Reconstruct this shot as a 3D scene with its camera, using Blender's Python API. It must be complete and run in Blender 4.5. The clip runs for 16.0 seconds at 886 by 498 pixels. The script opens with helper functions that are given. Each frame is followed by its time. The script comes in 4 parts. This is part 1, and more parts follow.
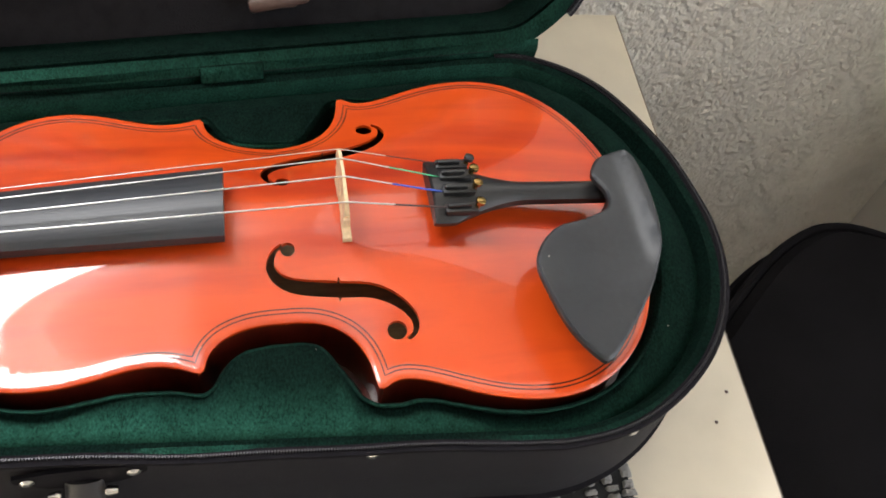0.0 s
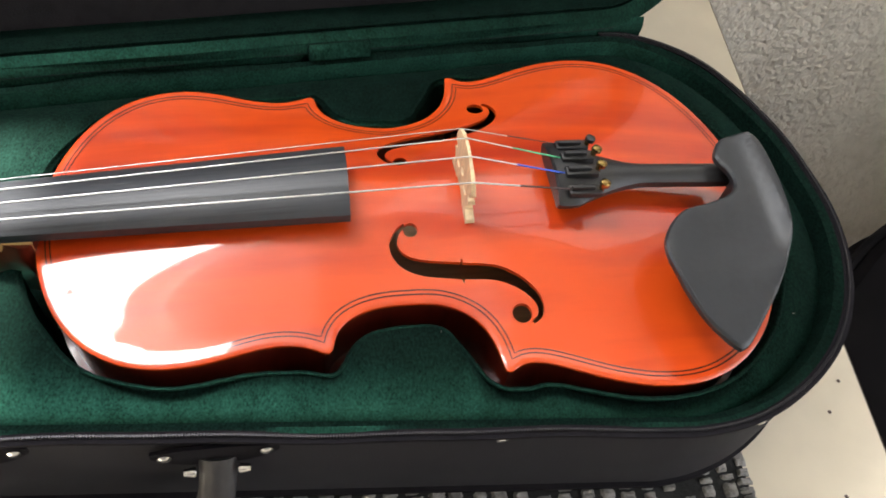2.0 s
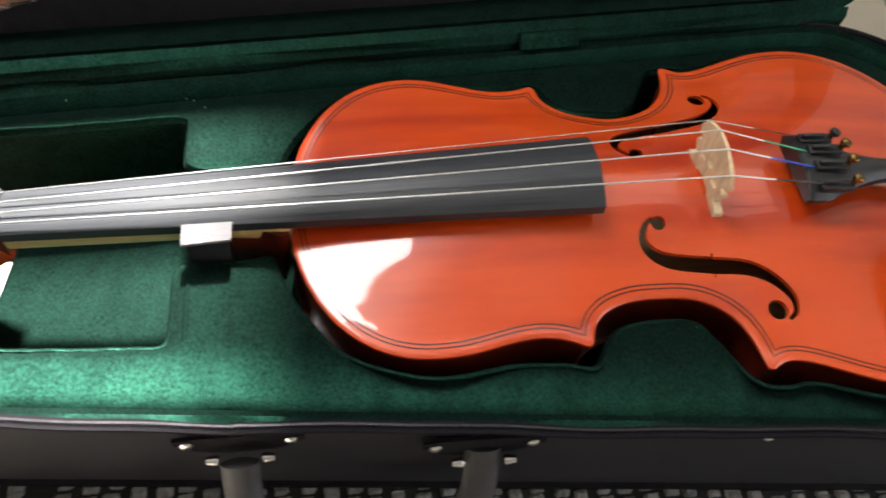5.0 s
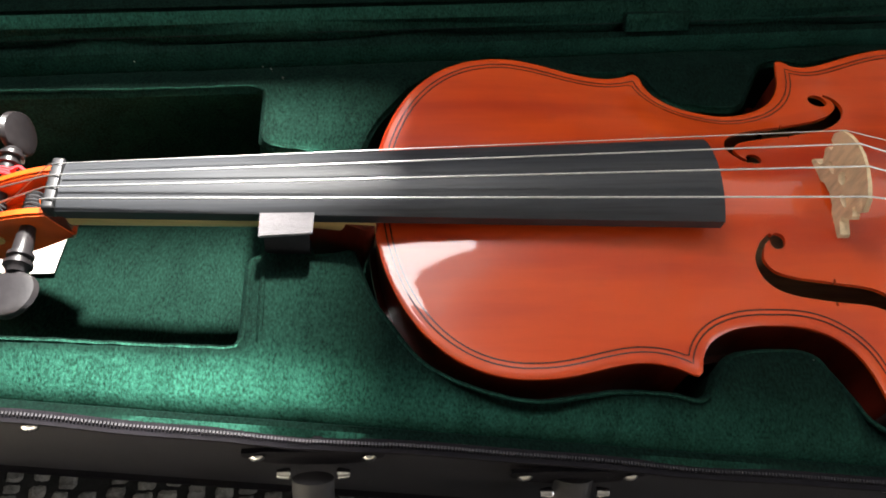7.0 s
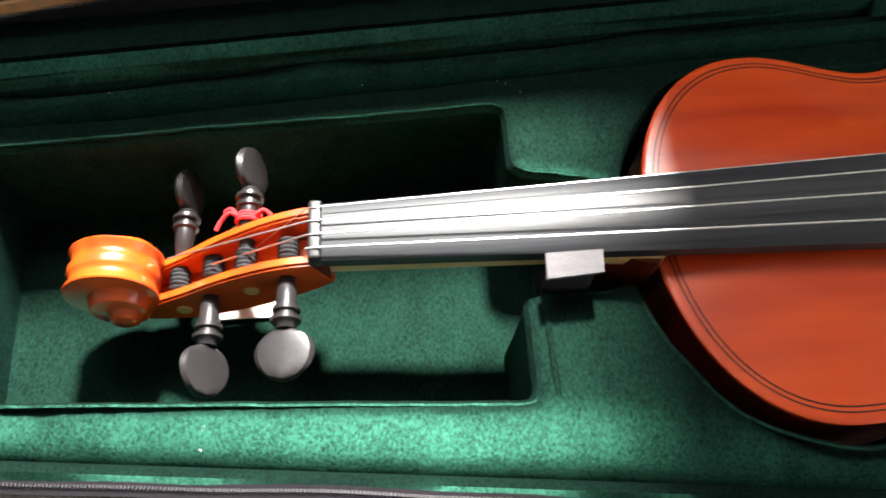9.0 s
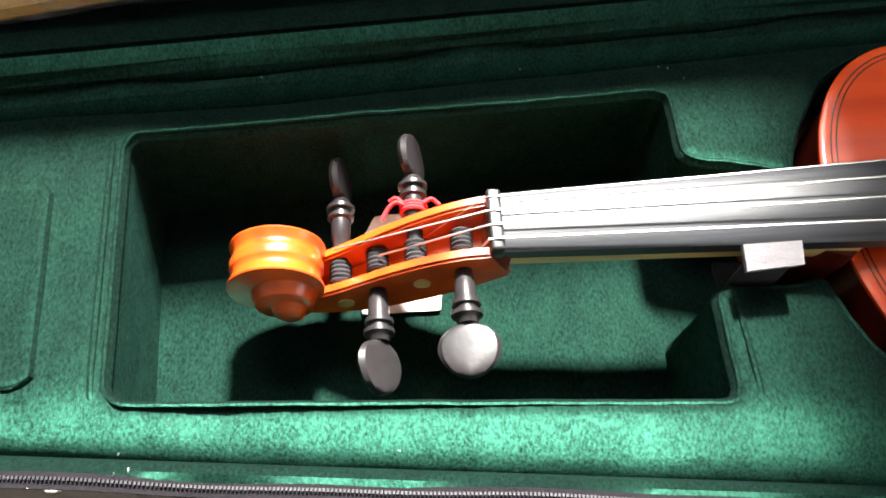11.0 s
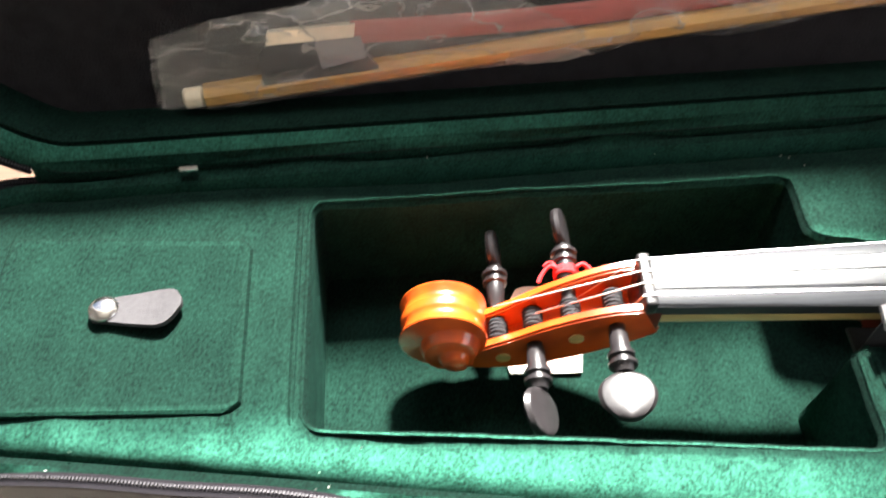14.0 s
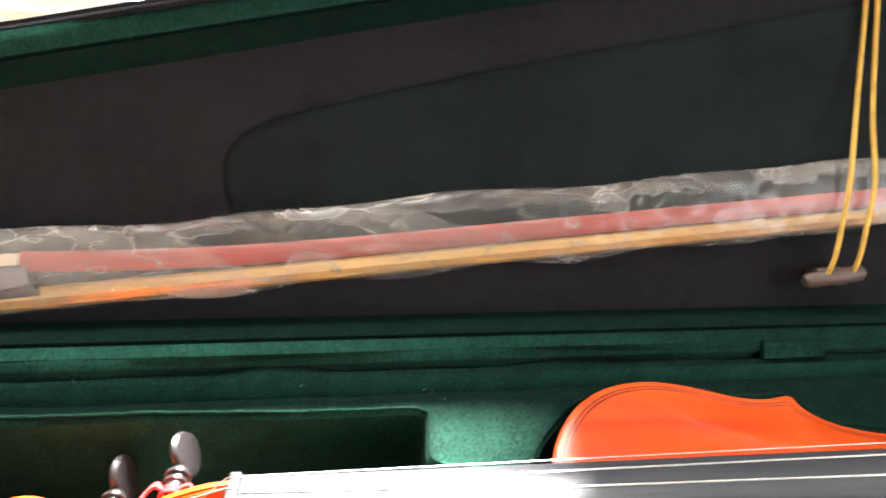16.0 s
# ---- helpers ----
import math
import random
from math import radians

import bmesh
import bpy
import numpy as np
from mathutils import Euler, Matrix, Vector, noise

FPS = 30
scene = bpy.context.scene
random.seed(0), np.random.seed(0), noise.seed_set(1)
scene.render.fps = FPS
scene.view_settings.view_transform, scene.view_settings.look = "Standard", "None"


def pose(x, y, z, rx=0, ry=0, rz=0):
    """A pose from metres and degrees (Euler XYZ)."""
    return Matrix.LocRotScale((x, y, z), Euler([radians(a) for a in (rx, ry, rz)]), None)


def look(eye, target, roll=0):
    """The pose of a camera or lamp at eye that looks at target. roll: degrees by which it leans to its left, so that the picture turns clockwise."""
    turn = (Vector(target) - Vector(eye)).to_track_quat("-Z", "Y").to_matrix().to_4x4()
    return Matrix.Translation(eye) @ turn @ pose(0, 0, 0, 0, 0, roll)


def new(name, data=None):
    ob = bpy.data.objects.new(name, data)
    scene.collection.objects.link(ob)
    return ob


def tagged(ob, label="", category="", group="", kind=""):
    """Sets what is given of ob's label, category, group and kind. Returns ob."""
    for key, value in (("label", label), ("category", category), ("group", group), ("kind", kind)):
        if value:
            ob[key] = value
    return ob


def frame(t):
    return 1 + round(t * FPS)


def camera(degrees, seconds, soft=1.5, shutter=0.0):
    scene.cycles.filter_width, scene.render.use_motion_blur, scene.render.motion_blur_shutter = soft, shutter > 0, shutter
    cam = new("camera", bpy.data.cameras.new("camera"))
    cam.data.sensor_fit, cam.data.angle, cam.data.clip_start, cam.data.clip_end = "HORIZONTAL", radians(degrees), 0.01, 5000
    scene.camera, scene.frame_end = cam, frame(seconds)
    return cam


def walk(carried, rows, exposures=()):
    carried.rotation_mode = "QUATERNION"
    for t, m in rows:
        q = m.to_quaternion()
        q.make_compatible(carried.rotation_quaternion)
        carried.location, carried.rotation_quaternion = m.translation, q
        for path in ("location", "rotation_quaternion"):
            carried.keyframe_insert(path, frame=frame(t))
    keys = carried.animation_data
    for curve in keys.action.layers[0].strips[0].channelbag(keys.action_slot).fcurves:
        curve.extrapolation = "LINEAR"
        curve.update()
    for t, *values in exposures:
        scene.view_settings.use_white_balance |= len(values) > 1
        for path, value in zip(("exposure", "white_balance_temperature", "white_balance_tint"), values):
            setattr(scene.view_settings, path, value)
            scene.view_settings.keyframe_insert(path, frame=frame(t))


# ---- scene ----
cam = camera(57.0, 16.0, soft=1.7, shutter=0.4)
PATH = [
    (0, (0.156, -0.262, 0.41), (0.595, 0.92, -1.144), 12.8),
    (0.5, (0.147, -0.259, 0.407), (0.574, 0.911, -1.159), 12.6),
    (1, (0.137, -0.257, 0.404), (0.546, 0.912, -1.167), 12.1),
    (1.5, (0.131, -0.252, 0.401), (0.515, 0.91, -1.181), 11.4),
    (2, (0.115, -0.251, 0.401), (0.475, 0.903, -1.193), 11.2),
    (2.5, (0.103, -0.251, 0.398), (0.453, 0.901, -1.199), 11.1),
    (3, (0.09, -0.252, 0.397), (0.434, 0.887, -1.211), 11.4),
    (3.5, (0.076, -0.254, 0.396), (0.411, 0.881, -1.217), 11.5),
    (4, (0.06, -0.253, 0.394), (0.383, 0.885, -1.218), 11.3),
    (4.5, (0.042, -0.245, 0.393), (0.35, 0.897, -1.22), 10.6),
    (5, (0.019, -0.236, 0.388), (0.293, 0.909, -1.229), 9.1),
    (5.2, (0.005, -0.235, 0.388), (0.268, 0.908, -1.232), 8.4),
    (7.3, (-0.014, -0.188, 0.37), (0.209, 0.845, -1.329), 12.1),
    (7.5, (-0.028, -0.182, 0.371), (0.184, 0.843, -1.333), 10.8),
    (8, (-0.057, -0.173, 0.364), (0.101, 0.844, -1.351), 6.7),
    (8.5, (-0.074, -0.16, 0.36), (0.075, 0.827, -1.373), 6.0),
    (9, (-0.102, -0.154, 0.354), (0.05, 0.815, -1.389), 6.4),
    (9.5, (-0.126, -0.148, 0.349), (-0.007, 0.8, -1.408), 5.0),
    (9.7, (-0.133, -0.14, 0.349), (-0.025, 0.763, -1.432), 4.3),
    (11.8, (-0.198, -0.151, 0.332), (-0.009, 0.836, -1.397), 8.5),
    (12, (-0.208, -0.153, 0.333), (-0.034, 0.837, -1.395), 8.0),
    (12.5, (-0.227, -0.164, 0.337), (-0.166, 0.88, -1.368), 4.5),
    (13, (-0.235, -0.176, 0.345), (-0.233, 0.904, -1.338), 2.9),
    (13.5, (-0.23, -0.179, 0.351), (-0.234, 0.946, -1.302), 2.3),
    (14, (-0.214, -0.185, 0.347), (-0.158, 1.051, -1.225), 2.6),
    (14.5, (-0.179, -0.199, 0.35), (-0.14, 1.231, -1.048), 2.2),
    (15, (-0.13, -0.204, 0.337), (-0.086, 1.335, -0.939), 3.9),
    (15.5, (-0.101, -0.209, 0.349), (-0.028, 1.411, -0.822), 4.6),
    (16, (-0.07, -0.221, 0.341), (0.057, 1.494, -0.68), 5.3),
]
walk(cam, [(t, look(eye, target, roll)) for t, eye, target, roll in PATH],
     [(0, 1.95), (2, 1.98), (4, 1.75), (5, 1.4), (9, 0.9), (12, 1.4), (13.5, 1.5), (15, 1.7), (16, 2.65)])
# ---------------- world, window light ----------------
world = bpy.data.worlds.new("world")
scene.world = world
world.use_nodes = True
sky = world.node_tree.nodes.new("ShaderNodeTexSky")
sky.sky_type, sky.sun_disc = "NISHITA", False
SUN_AZ, SUN_EL = radians(10), radians(52)
sky.sun_elevation, sky.sun_rotation = SUN_EL, SUN_AZ
world.node_tree.links.new(sky.outputs[0], world.node_tree.nodes["Background"].inputs[0])
world.node_tree.nodes["Background"].inputs[1].default_value = 0.06

ADDED_WIN = (0.20, 0.90, 0.40, 1.45)             # added unseen opening, closed to the sun by a white panel
WINS = ((-1.05, 0.085, 0.185, 1.45), ADDED_WIN)          # openings in the back wall: x0, x1, z0, z1
SIDE = (-0.95, -0.10, 0.15, 0.95)            # added unseen opening in the right wall, for fill light: y0, y1, z0, z1
WALL_Y, WALL_X = 0.33, 0.95


def window_light(watts, wide, high, m):
    lamp = bpy.data.lights.new("window_light", "AREA")
    lamp.shape, lamp.size, lamp.size_y, lamp.energy, lamp.color = "RECTANGLE", wide, high, watts, (1.0, 0.985, 0.97)
    new("window_light", lamp).matrix_world = m


window_light(6.8, 0.50, 0.60, pose(-0.25, WALL_Y + 0.06, 1.02, -90, 0, 0))
# added lamp in the made-up opening: gives the varnish its pale reflection
window_light(0.6, ADDED_WIN[1] - ADDED_WIN[0] - 0.08, ADDED_WIN[3] - ADDED_WIN[2] - 0.08, pose((ADDED_WIN[0] + ADDED_WIN[1]) / 2, WALL_Y + 0.05, (ADDED_WIN[2] + ADDED_WIN[3]) / 2, -90, 0, 0))
# added fill lamp from the right, brightens the plaster behind the table
window_light(2.0, SIDE[1] - SIDE[0], SIDE[3] - SIDE[2], look((WALL_X + 0.05, (SIDE[0] + SIDE[1]) / 2, (SIDE[2] + SIDE[3]) / 2), (0, (SIDE[0] + SIDE[1]) / 2, (SIDE[2] + SIDE[3]) / 2)))
sun = bpy.data.lights.new("sun", "SUN")
sun.energy, sun.angle, sun.color = 16.0, radians(6), (1.0, 0.96, 0.9)
sun_ob = new("sun", sun)
sun_ob.matrix_world = look((math.sin(SUN_AZ) * math.cos(SUN_EL), math.cos(SUN_AZ) * math.cos(SUN_EL), math.sin(SUN_EL)), (0, 0, 0))


# ---------------- materials ----------------
def material(name, colour, rough=0.5, metal=0.0, vary=0.15, scale=60.0, bump=0.0, bump_scale=200.0, coat=0.0, sheen=0.0, sheen_tint=(1, 1, 1), stretch=(1, 1, 1), colour2=None, detail=6.0, spec=0.5, coat_rough=0.05, bump_dist=0.002):
    m = bpy.data.materials.new(name)
    m.use_nodes = True
    nt = m.node_tree
    b = nt.nodes["Principled BSDF"]
    co = nt.nodes.new("ShaderNodeTexCoord")
    mp = nt.nodes.new("ShaderNodeMapping")
    mp.inputs["Scale"].default_value = stretch
    nt.links.new(co.outputs["Object"], mp.inputs[0])
    n = nt.nodes.new("ShaderNodeTexNoise")
    n.inputs["Scale"].default_value, n.inputs["Detail"].default_value = scale, detail
    nt.links.new(mp.outputs[0], n.inputs["Vector"])
    n2 = nt.nodes.new("ShaderNodeTexNoise")
    n2.inputs["Scale"].default_value, n2.inputs["Detail"].default_value = scale * 0.14, 3
    nt.links.new(mp.outputs[0], n2.inputs["Vector"])
    add = nt.nodes.new("ShaderNodeMath")
    add.operation = "MULTIPLY_ADD"
    nt.links.new(n2.outputs[0], add.inputs[0])
    add.inputs[1].default_value = 0.8
    nt.links.new(n.outputs[0], add.inputs[2])
    ramp = nt.nodes.new("ShaderNodeValToRGB")
    nt.links.new(add.outputs[0], ramp.inputs[0])
    c2 = colour2 or tuple(min(1, c * (1 + vary)) for c in colour)
    c1 = colour if colour2 else tuple(c * (1 - vary) for c in colour)
    ramp.color_ramp.elements[0].position, ramp.color_ramp.elements[1].position = 0.6, 1.2 if colour2 is None else 1.15
    ramp.color_ramp.elements[0].color, ramp.color_ramp.elements[1].color = (*c1, 1), (*c2, 1)
    nt.links.new(ramp.outputs[0], b.inputs["Base Color"])
    b.inputs["Roughness"].default_value, b.inputs["Metallic"].default_value = rough, metal
    b.inputs["Specular IOR Level"].default_value = spec
    b.inputs["Coat Weight"].default_value, b.inputs["Coat Roughness"].default_value = coat, coat_rough
    b.inputs["Sheen Weight"].default_value, b.inputs["Sheen Roughness"].default_value = sheen, 0.35
    b.inputs["Sheen Tint"].default_value = (*sheen_tint, 1)
    if bump:
        nb = nt.nodes.new("ShaderNodeTexNoise")
        nb.inputs["Scale"].default_value, nb.inputs["Detail"].default_value = bump_scale, 4
        nt.links.new(mp.outputs[0], nb.inputs["Vector"])
        bp = nt.nodes.new("ShaderNodeBump")
        bp.inputs["Strength"].default_value, bp.inputs["Distance"].default_value = bump, bump_dist
        nt.links.new(nb.outputs[0], bp.inputs["Height"])
        nt.links.new(bp.outputs[0], b.inputs["Normal"])
    return m


M = {
    "varnish": material("red_varnish", (0.36, 0.015, 0.002), 0.35, vary=0.0, colour2=(0.64, 0.066, 0.004), scale=24, stretch=(0.3, 2.2, 1), coat=1.0, coat_rough=0.04, bump=0.02, bump_scale=40),
    # red varnish with the shadow below the top plate's edge put into its colour
    "rib": material("shaded_red_varnish", (0.085, 0.009, 0.004), 0.3, vary=0.3, scale=120, stretch=(3, 1, 0.4), coat=0.4),
    "scroll": material("orange_varnish", (0.40, 0.038, 0.005), 0.3, vary=0.0, colour2=(0.64, 0.092, 0.008), scale=70, coat=0.6, coat_rough=0.12),
    "inside": material("raw_spruce", (0.42, 0.30, 0.17), 0.8, vary=0.2, scale=150, stretch=(0.2, 3, 1)),
    "purfling": material("purfling_ink", (0.035, 0.008, 0.004), 0.35, vary=0.3, coat=1.0),
    "board": material("black_fingerboard", (0.026, 0.028, 0.032), 0.40, spec=0.4, vary=0.3, scale=200, stretch=(0.1, 4, 1), bump=0.03, bump_scale=500),
    "ebony": material("black_ebony_paint", (0.016, 0.016, 0.017), 0.38, vary=0.3, scale=220, stretch=(0.2, 2, 1), bump=0.04, bump_scale=700),
    "chin": material("matt_black_wood", (0.018, 0.020, 0.023), 0.45, vary=0.15, scale=300, bump=0.05, bump_scale=900),
    "peg": material("satin_black_peg", (0.018, 0.016, 0.017), 0.32, spec=0.35, vary=0.2, scale=300, bump=0.03, bump_scale=600),
    "neck": material("pale_maple", (0.55, 0.36, 0.14), 0.5, vary=0.2, scale=120, stretch=(0.3, 2, 2)),
    "maple": material("bridge_maple", (0.66, 0.50, 0.30), 0.55, vary=0.22, scale=420, stretch=(1, 1, 0.25), bump=0.05, bump_scale=900),
    "steel": material("steel_string", (0.62, 0.61, 0.59), 0.35, 1.0, vary=0.1, scale=400),
    "silk_blue": material("blue_silk", (0.03, 0.09, 0.5), 0.6, vary=0.2, scale=900),
    "silk_green": material("green_silk", (0.08, 0.42, 0.22), 0.6, vary=0.2, scale=900),
    "silk_dark": material("dark_silk", (0.05, 0.03, 0.03), 0.6, vary=0.2, scale=900),
    "brass": material("brass", (0.30, 0.20, 0.07), 0.25, 1.0, vary=0.2, scale=300),
    "velvet": material("green_velvet", (0.0008, 0.0028, 0.0022), 0.85, vary=0.0, colour2=(0.0013, 0.0054, 0.0041), scale=600, detail=9, bump=0.45, bump_scale=1700, spec=0.05),
    "lid_cloth": material("black_lid_lining", (0.014, 0.013, 0.0145), 0.95, vary=0.25, scale=120, bump=0.3, bump_scale=900, sheen=0.15, sheen_tint=(0.5, 0.5, 0.55), spec=0.1),
    "lid_pad": material("dark_green_lid_lining", (0.009, 0.012, 0.012), 0.95, vary=0.3, scale=60, bump=0.3, bump_scale=900, sheen=0.3, sheen_tint=(0.3, 0.5, 0.45), spec=0.1),
    "shell": material("black_nylon", (0.011, 0.010, 0.013), 0.7, vary=0.25, scale=40, bump=0.35, bump_scale=1500, sheen=0.05, spec=0.22),
    "zip": material("dark_zip_teeth", (0.035, 0.033, 0.037), 0.42, 0.5, vary=0.25, scale=300),
    "tape": material("black_zip_tape", (0.008, 0.007, 0.009), 0.85, vary=0.2, spec=0.12, scale=400, bump=0.3, bump_scale=1500),
    "chrome": material("chrome", (0.62, 0.60, 0.59), 0.2, 1.0, vary=0.1, scale=300),
    "grip": material("dark_grey_plastic", (0.030, 0.028, 0.030), 0.5, vary=0.12, scale=300, bump=0.08, bump_scale=1200),
    "leather": material("grey_leather", (0.045, 0.043, 0.046), 0.8, vary=0.12, scale=500, bump=0.15, bump_scale=1500, spec=0.15),
    "white_cloth": material("white_webbing", (0.19, 0.18, 0.19), 0.9, vary=0.15, scale=500, stretch=(1, 6, 1), bump=0.5, bump_scale=900),
    "black_cloth": material("black_webbing", (0.012, 0.012, 0.014), 0.85, vary=0.2, scale=500, bump=0.3, bump_scale=1200),
    "card": material("white_card", (0.74, 0.70, 0.64), 0.7, vary=0.05, scale=100),
    "red": material("red_thread", (0.62, 0.02, 0.025), 0.8, vary=0.2, scale=900, bump=0.4, bump_scale=2000),
    "table": material("cream_laminate", (0.70, 0.63, 0.50), 0.42, vary=0.05, scale=30, bump=0.04, bump_scale=300),
    "edge": material("dark_edge_band", (0.10, 0.07, 0.05), 0.5, vary=0.3, scale=80),
    "plaster": material("grey_rough_plaster", (0.70, 0.66, 0.58), 0.9, vary=0.0, colour2=(0.83, 0.79, 0.71), scale=50, detail=10, bump=1.0, bump_scale=130, bump_dist=0.008),
    "room": material("pale_wall_paint", (0.52, 0.505, 0.47), 0.85, vary=0.05, scale=8, bump=0.1, bump_scale=150),
    "oak": material("warm_wood", (0.045, 0.018, 0.006), 0.5, vary=0.0, colour2=(0.080, 0.036, 0.013), scale=28, stretch=(1, 9, 1), bump=0.05, bump_scale=120),
    "frame": material("white_window_paint", (0.8, 0.79, 0.76), 0.4, vary=0.04, scale=30),
    "bag": material("black_bag_nylon", (0.0035, 0.003, 0.0035), 0.85, vary=0.3, scale=30, bump=0.3, bump_scale=900, spec=0.08),
    "stick": material("golden_bow_wood", (0.42, 0.24, 0.08), 0.35, vary=0.25, scale=150, stretch=(0.1, 2, 2), coat=0.6),
    "hair": material("reddish_bow_stick", (0.30, 0.05, 0.04), 0.45, vary=0.25, scale=300, stretch=(0.1, 3, 3)),
    "ivory": material("ivory_plastic", (0.72, 0.62, 0.46), 0.4, vary=0.1, scale=200),
    "cord": material("golden_cord", (0.58, 0.35, 0.06), 0.6, vary=0.25, scale=900, bump=0.3, bump_scale=2000),
    "toggle": material("brown_toggle", (0.09, 0.055, 0.045), 0.5, vary=0.2, scale=300),
    "mat_dark": material("black_mat_base", (0.012, 0.012, 0.012), 0.9, vary=0.3, scale=300, bump=0.5, bump_scale=900),
    "mat_grey": material("grey_mat_yarn", (0.11, 0.105, 0.10), 0.95, vary=0.0, colour2=(0.33, 0.32, 0.305), scale=260, bump=0.8, bump_scale=1200),
}


def add_pile(m, colour, sigma, gloss):
    """A velvet pile: a glow of the fibres at grazing angles, and the shine of a nap that leans one way, both flecked by how the fibres lie."""
    nt = m.node_tree
    out, b = nt.nodes["Material Output"], nt.nodes["Principled BSDF"]
    node, link = nt.nodes.new, nt.links.new
    co, mp = node("ShaderNodeTexCoord"), node("ShaderNodeMapping")
    mp.inputs["Scale"].default_value = (1.0, 0.5, 1.0)
    link(co.outputs["Object"], mp.inputs[0])
    fine, broad = node("ShaderNodeTexNoise"), node("ShaderNodeTexNoise")
    fine.inputs["Scale"].default_value, fine.inputs["Detail"].default_value, fine.inputs["Roughness"].default_value = 1000, 7, 0.75
    broad.inputs["Scale"].default_value, broad.inputs["Detail"].default_value = 90, 5
    for n in (fine, broad):
        link(mp.outputs[0], n.inputs["Vector"])
    mixed = node("ShaderNodeMath")
    mixed.operation = "MULTIPLY_ADD"
    mixed.inputs[1].default_value = 0.25
    link(broad.outputs[0], mixed.inputs[0])
    link(fine.outputs[0], mixed.inputs[2])
    lie = node("ShaderNodeBump")
    lie.inputs["Strength"].default_value, lie.inputs["Distance"].default_value = 0.6, 0.0008
    link(fine.outputs[0], lie.inputs["Height"])

    def flecked(c, low, p0, p1):
        ramp = node("ShaderNodeValToRGB")
        ramp.color_ramp.elements[0].position, ramp.color_ramp.elements[1].position = p0, p1
        ramp.color_ramp.elements[0].color, ramp.color_ramp.elements[1].color = (*(q * low for q in c), 1), (*c, 1)
        link(mixed.outputs[0], ramp.inputs[0])
        return ramp.outputs[0]

    pile, nap = node("ShaderNodeBsdfSheen"), node("ShaderNodeBsdfGlossy")
    pile.distribution = "ASHIKHMIN"
    pile.inputs["Roughness"].default_value = sigma
    link(flecked(colour, 0.15, 0.48, 0.78), pile.inputs["Color"])
    link(lie.outputs[0], pile.inputs["Normal"])
    # the nap leans towards the hinge side of the case
    lean, unit = node("ShaderNodeVectorMath"), node("ShaderNodeVectorMath")
    unit.operation = "NORMALIZE"
    soft = node("ShaderNodeBump")
    soft.inputs["Strength"].default_value, soft.inputs["Distance"].default_value = 0.5, 0.0004
    link(fine.outputs[0], soft.inputs["Height"])
    link(soft.outputs[0], lean.inputs[0])
    lean.inputs[1].default_value = (0.0, 0.58, 0.0)
    link(lean.outputs[0], unit.inputs[0])
    nap.inputs["Roughness"].default_value = 0.46
    link(unit.outputs[0], nap.inputs["Normal"])
    link(flecked(gloss, 0.15, 0.48, 0.80), nap.inputs["Color"])
    a1, a2 = node("ShaderNodeAddShader"), node("ShaderNodeAddShader")
    link(b.outputs[0], a1.inputs[0])
    link(pile.outputs[0], a1.inputs[1])
    link(a1.outputs[0], a2.inputs[0])
    link(nap.outputs[0], a2.inputs[1])
    link(a2.outputs[0], out.inputs[0])


add_pile(M["velvet"], (0.008, 0.030, 0.023), 0.27, (0.0115, 0.047, 0.032))


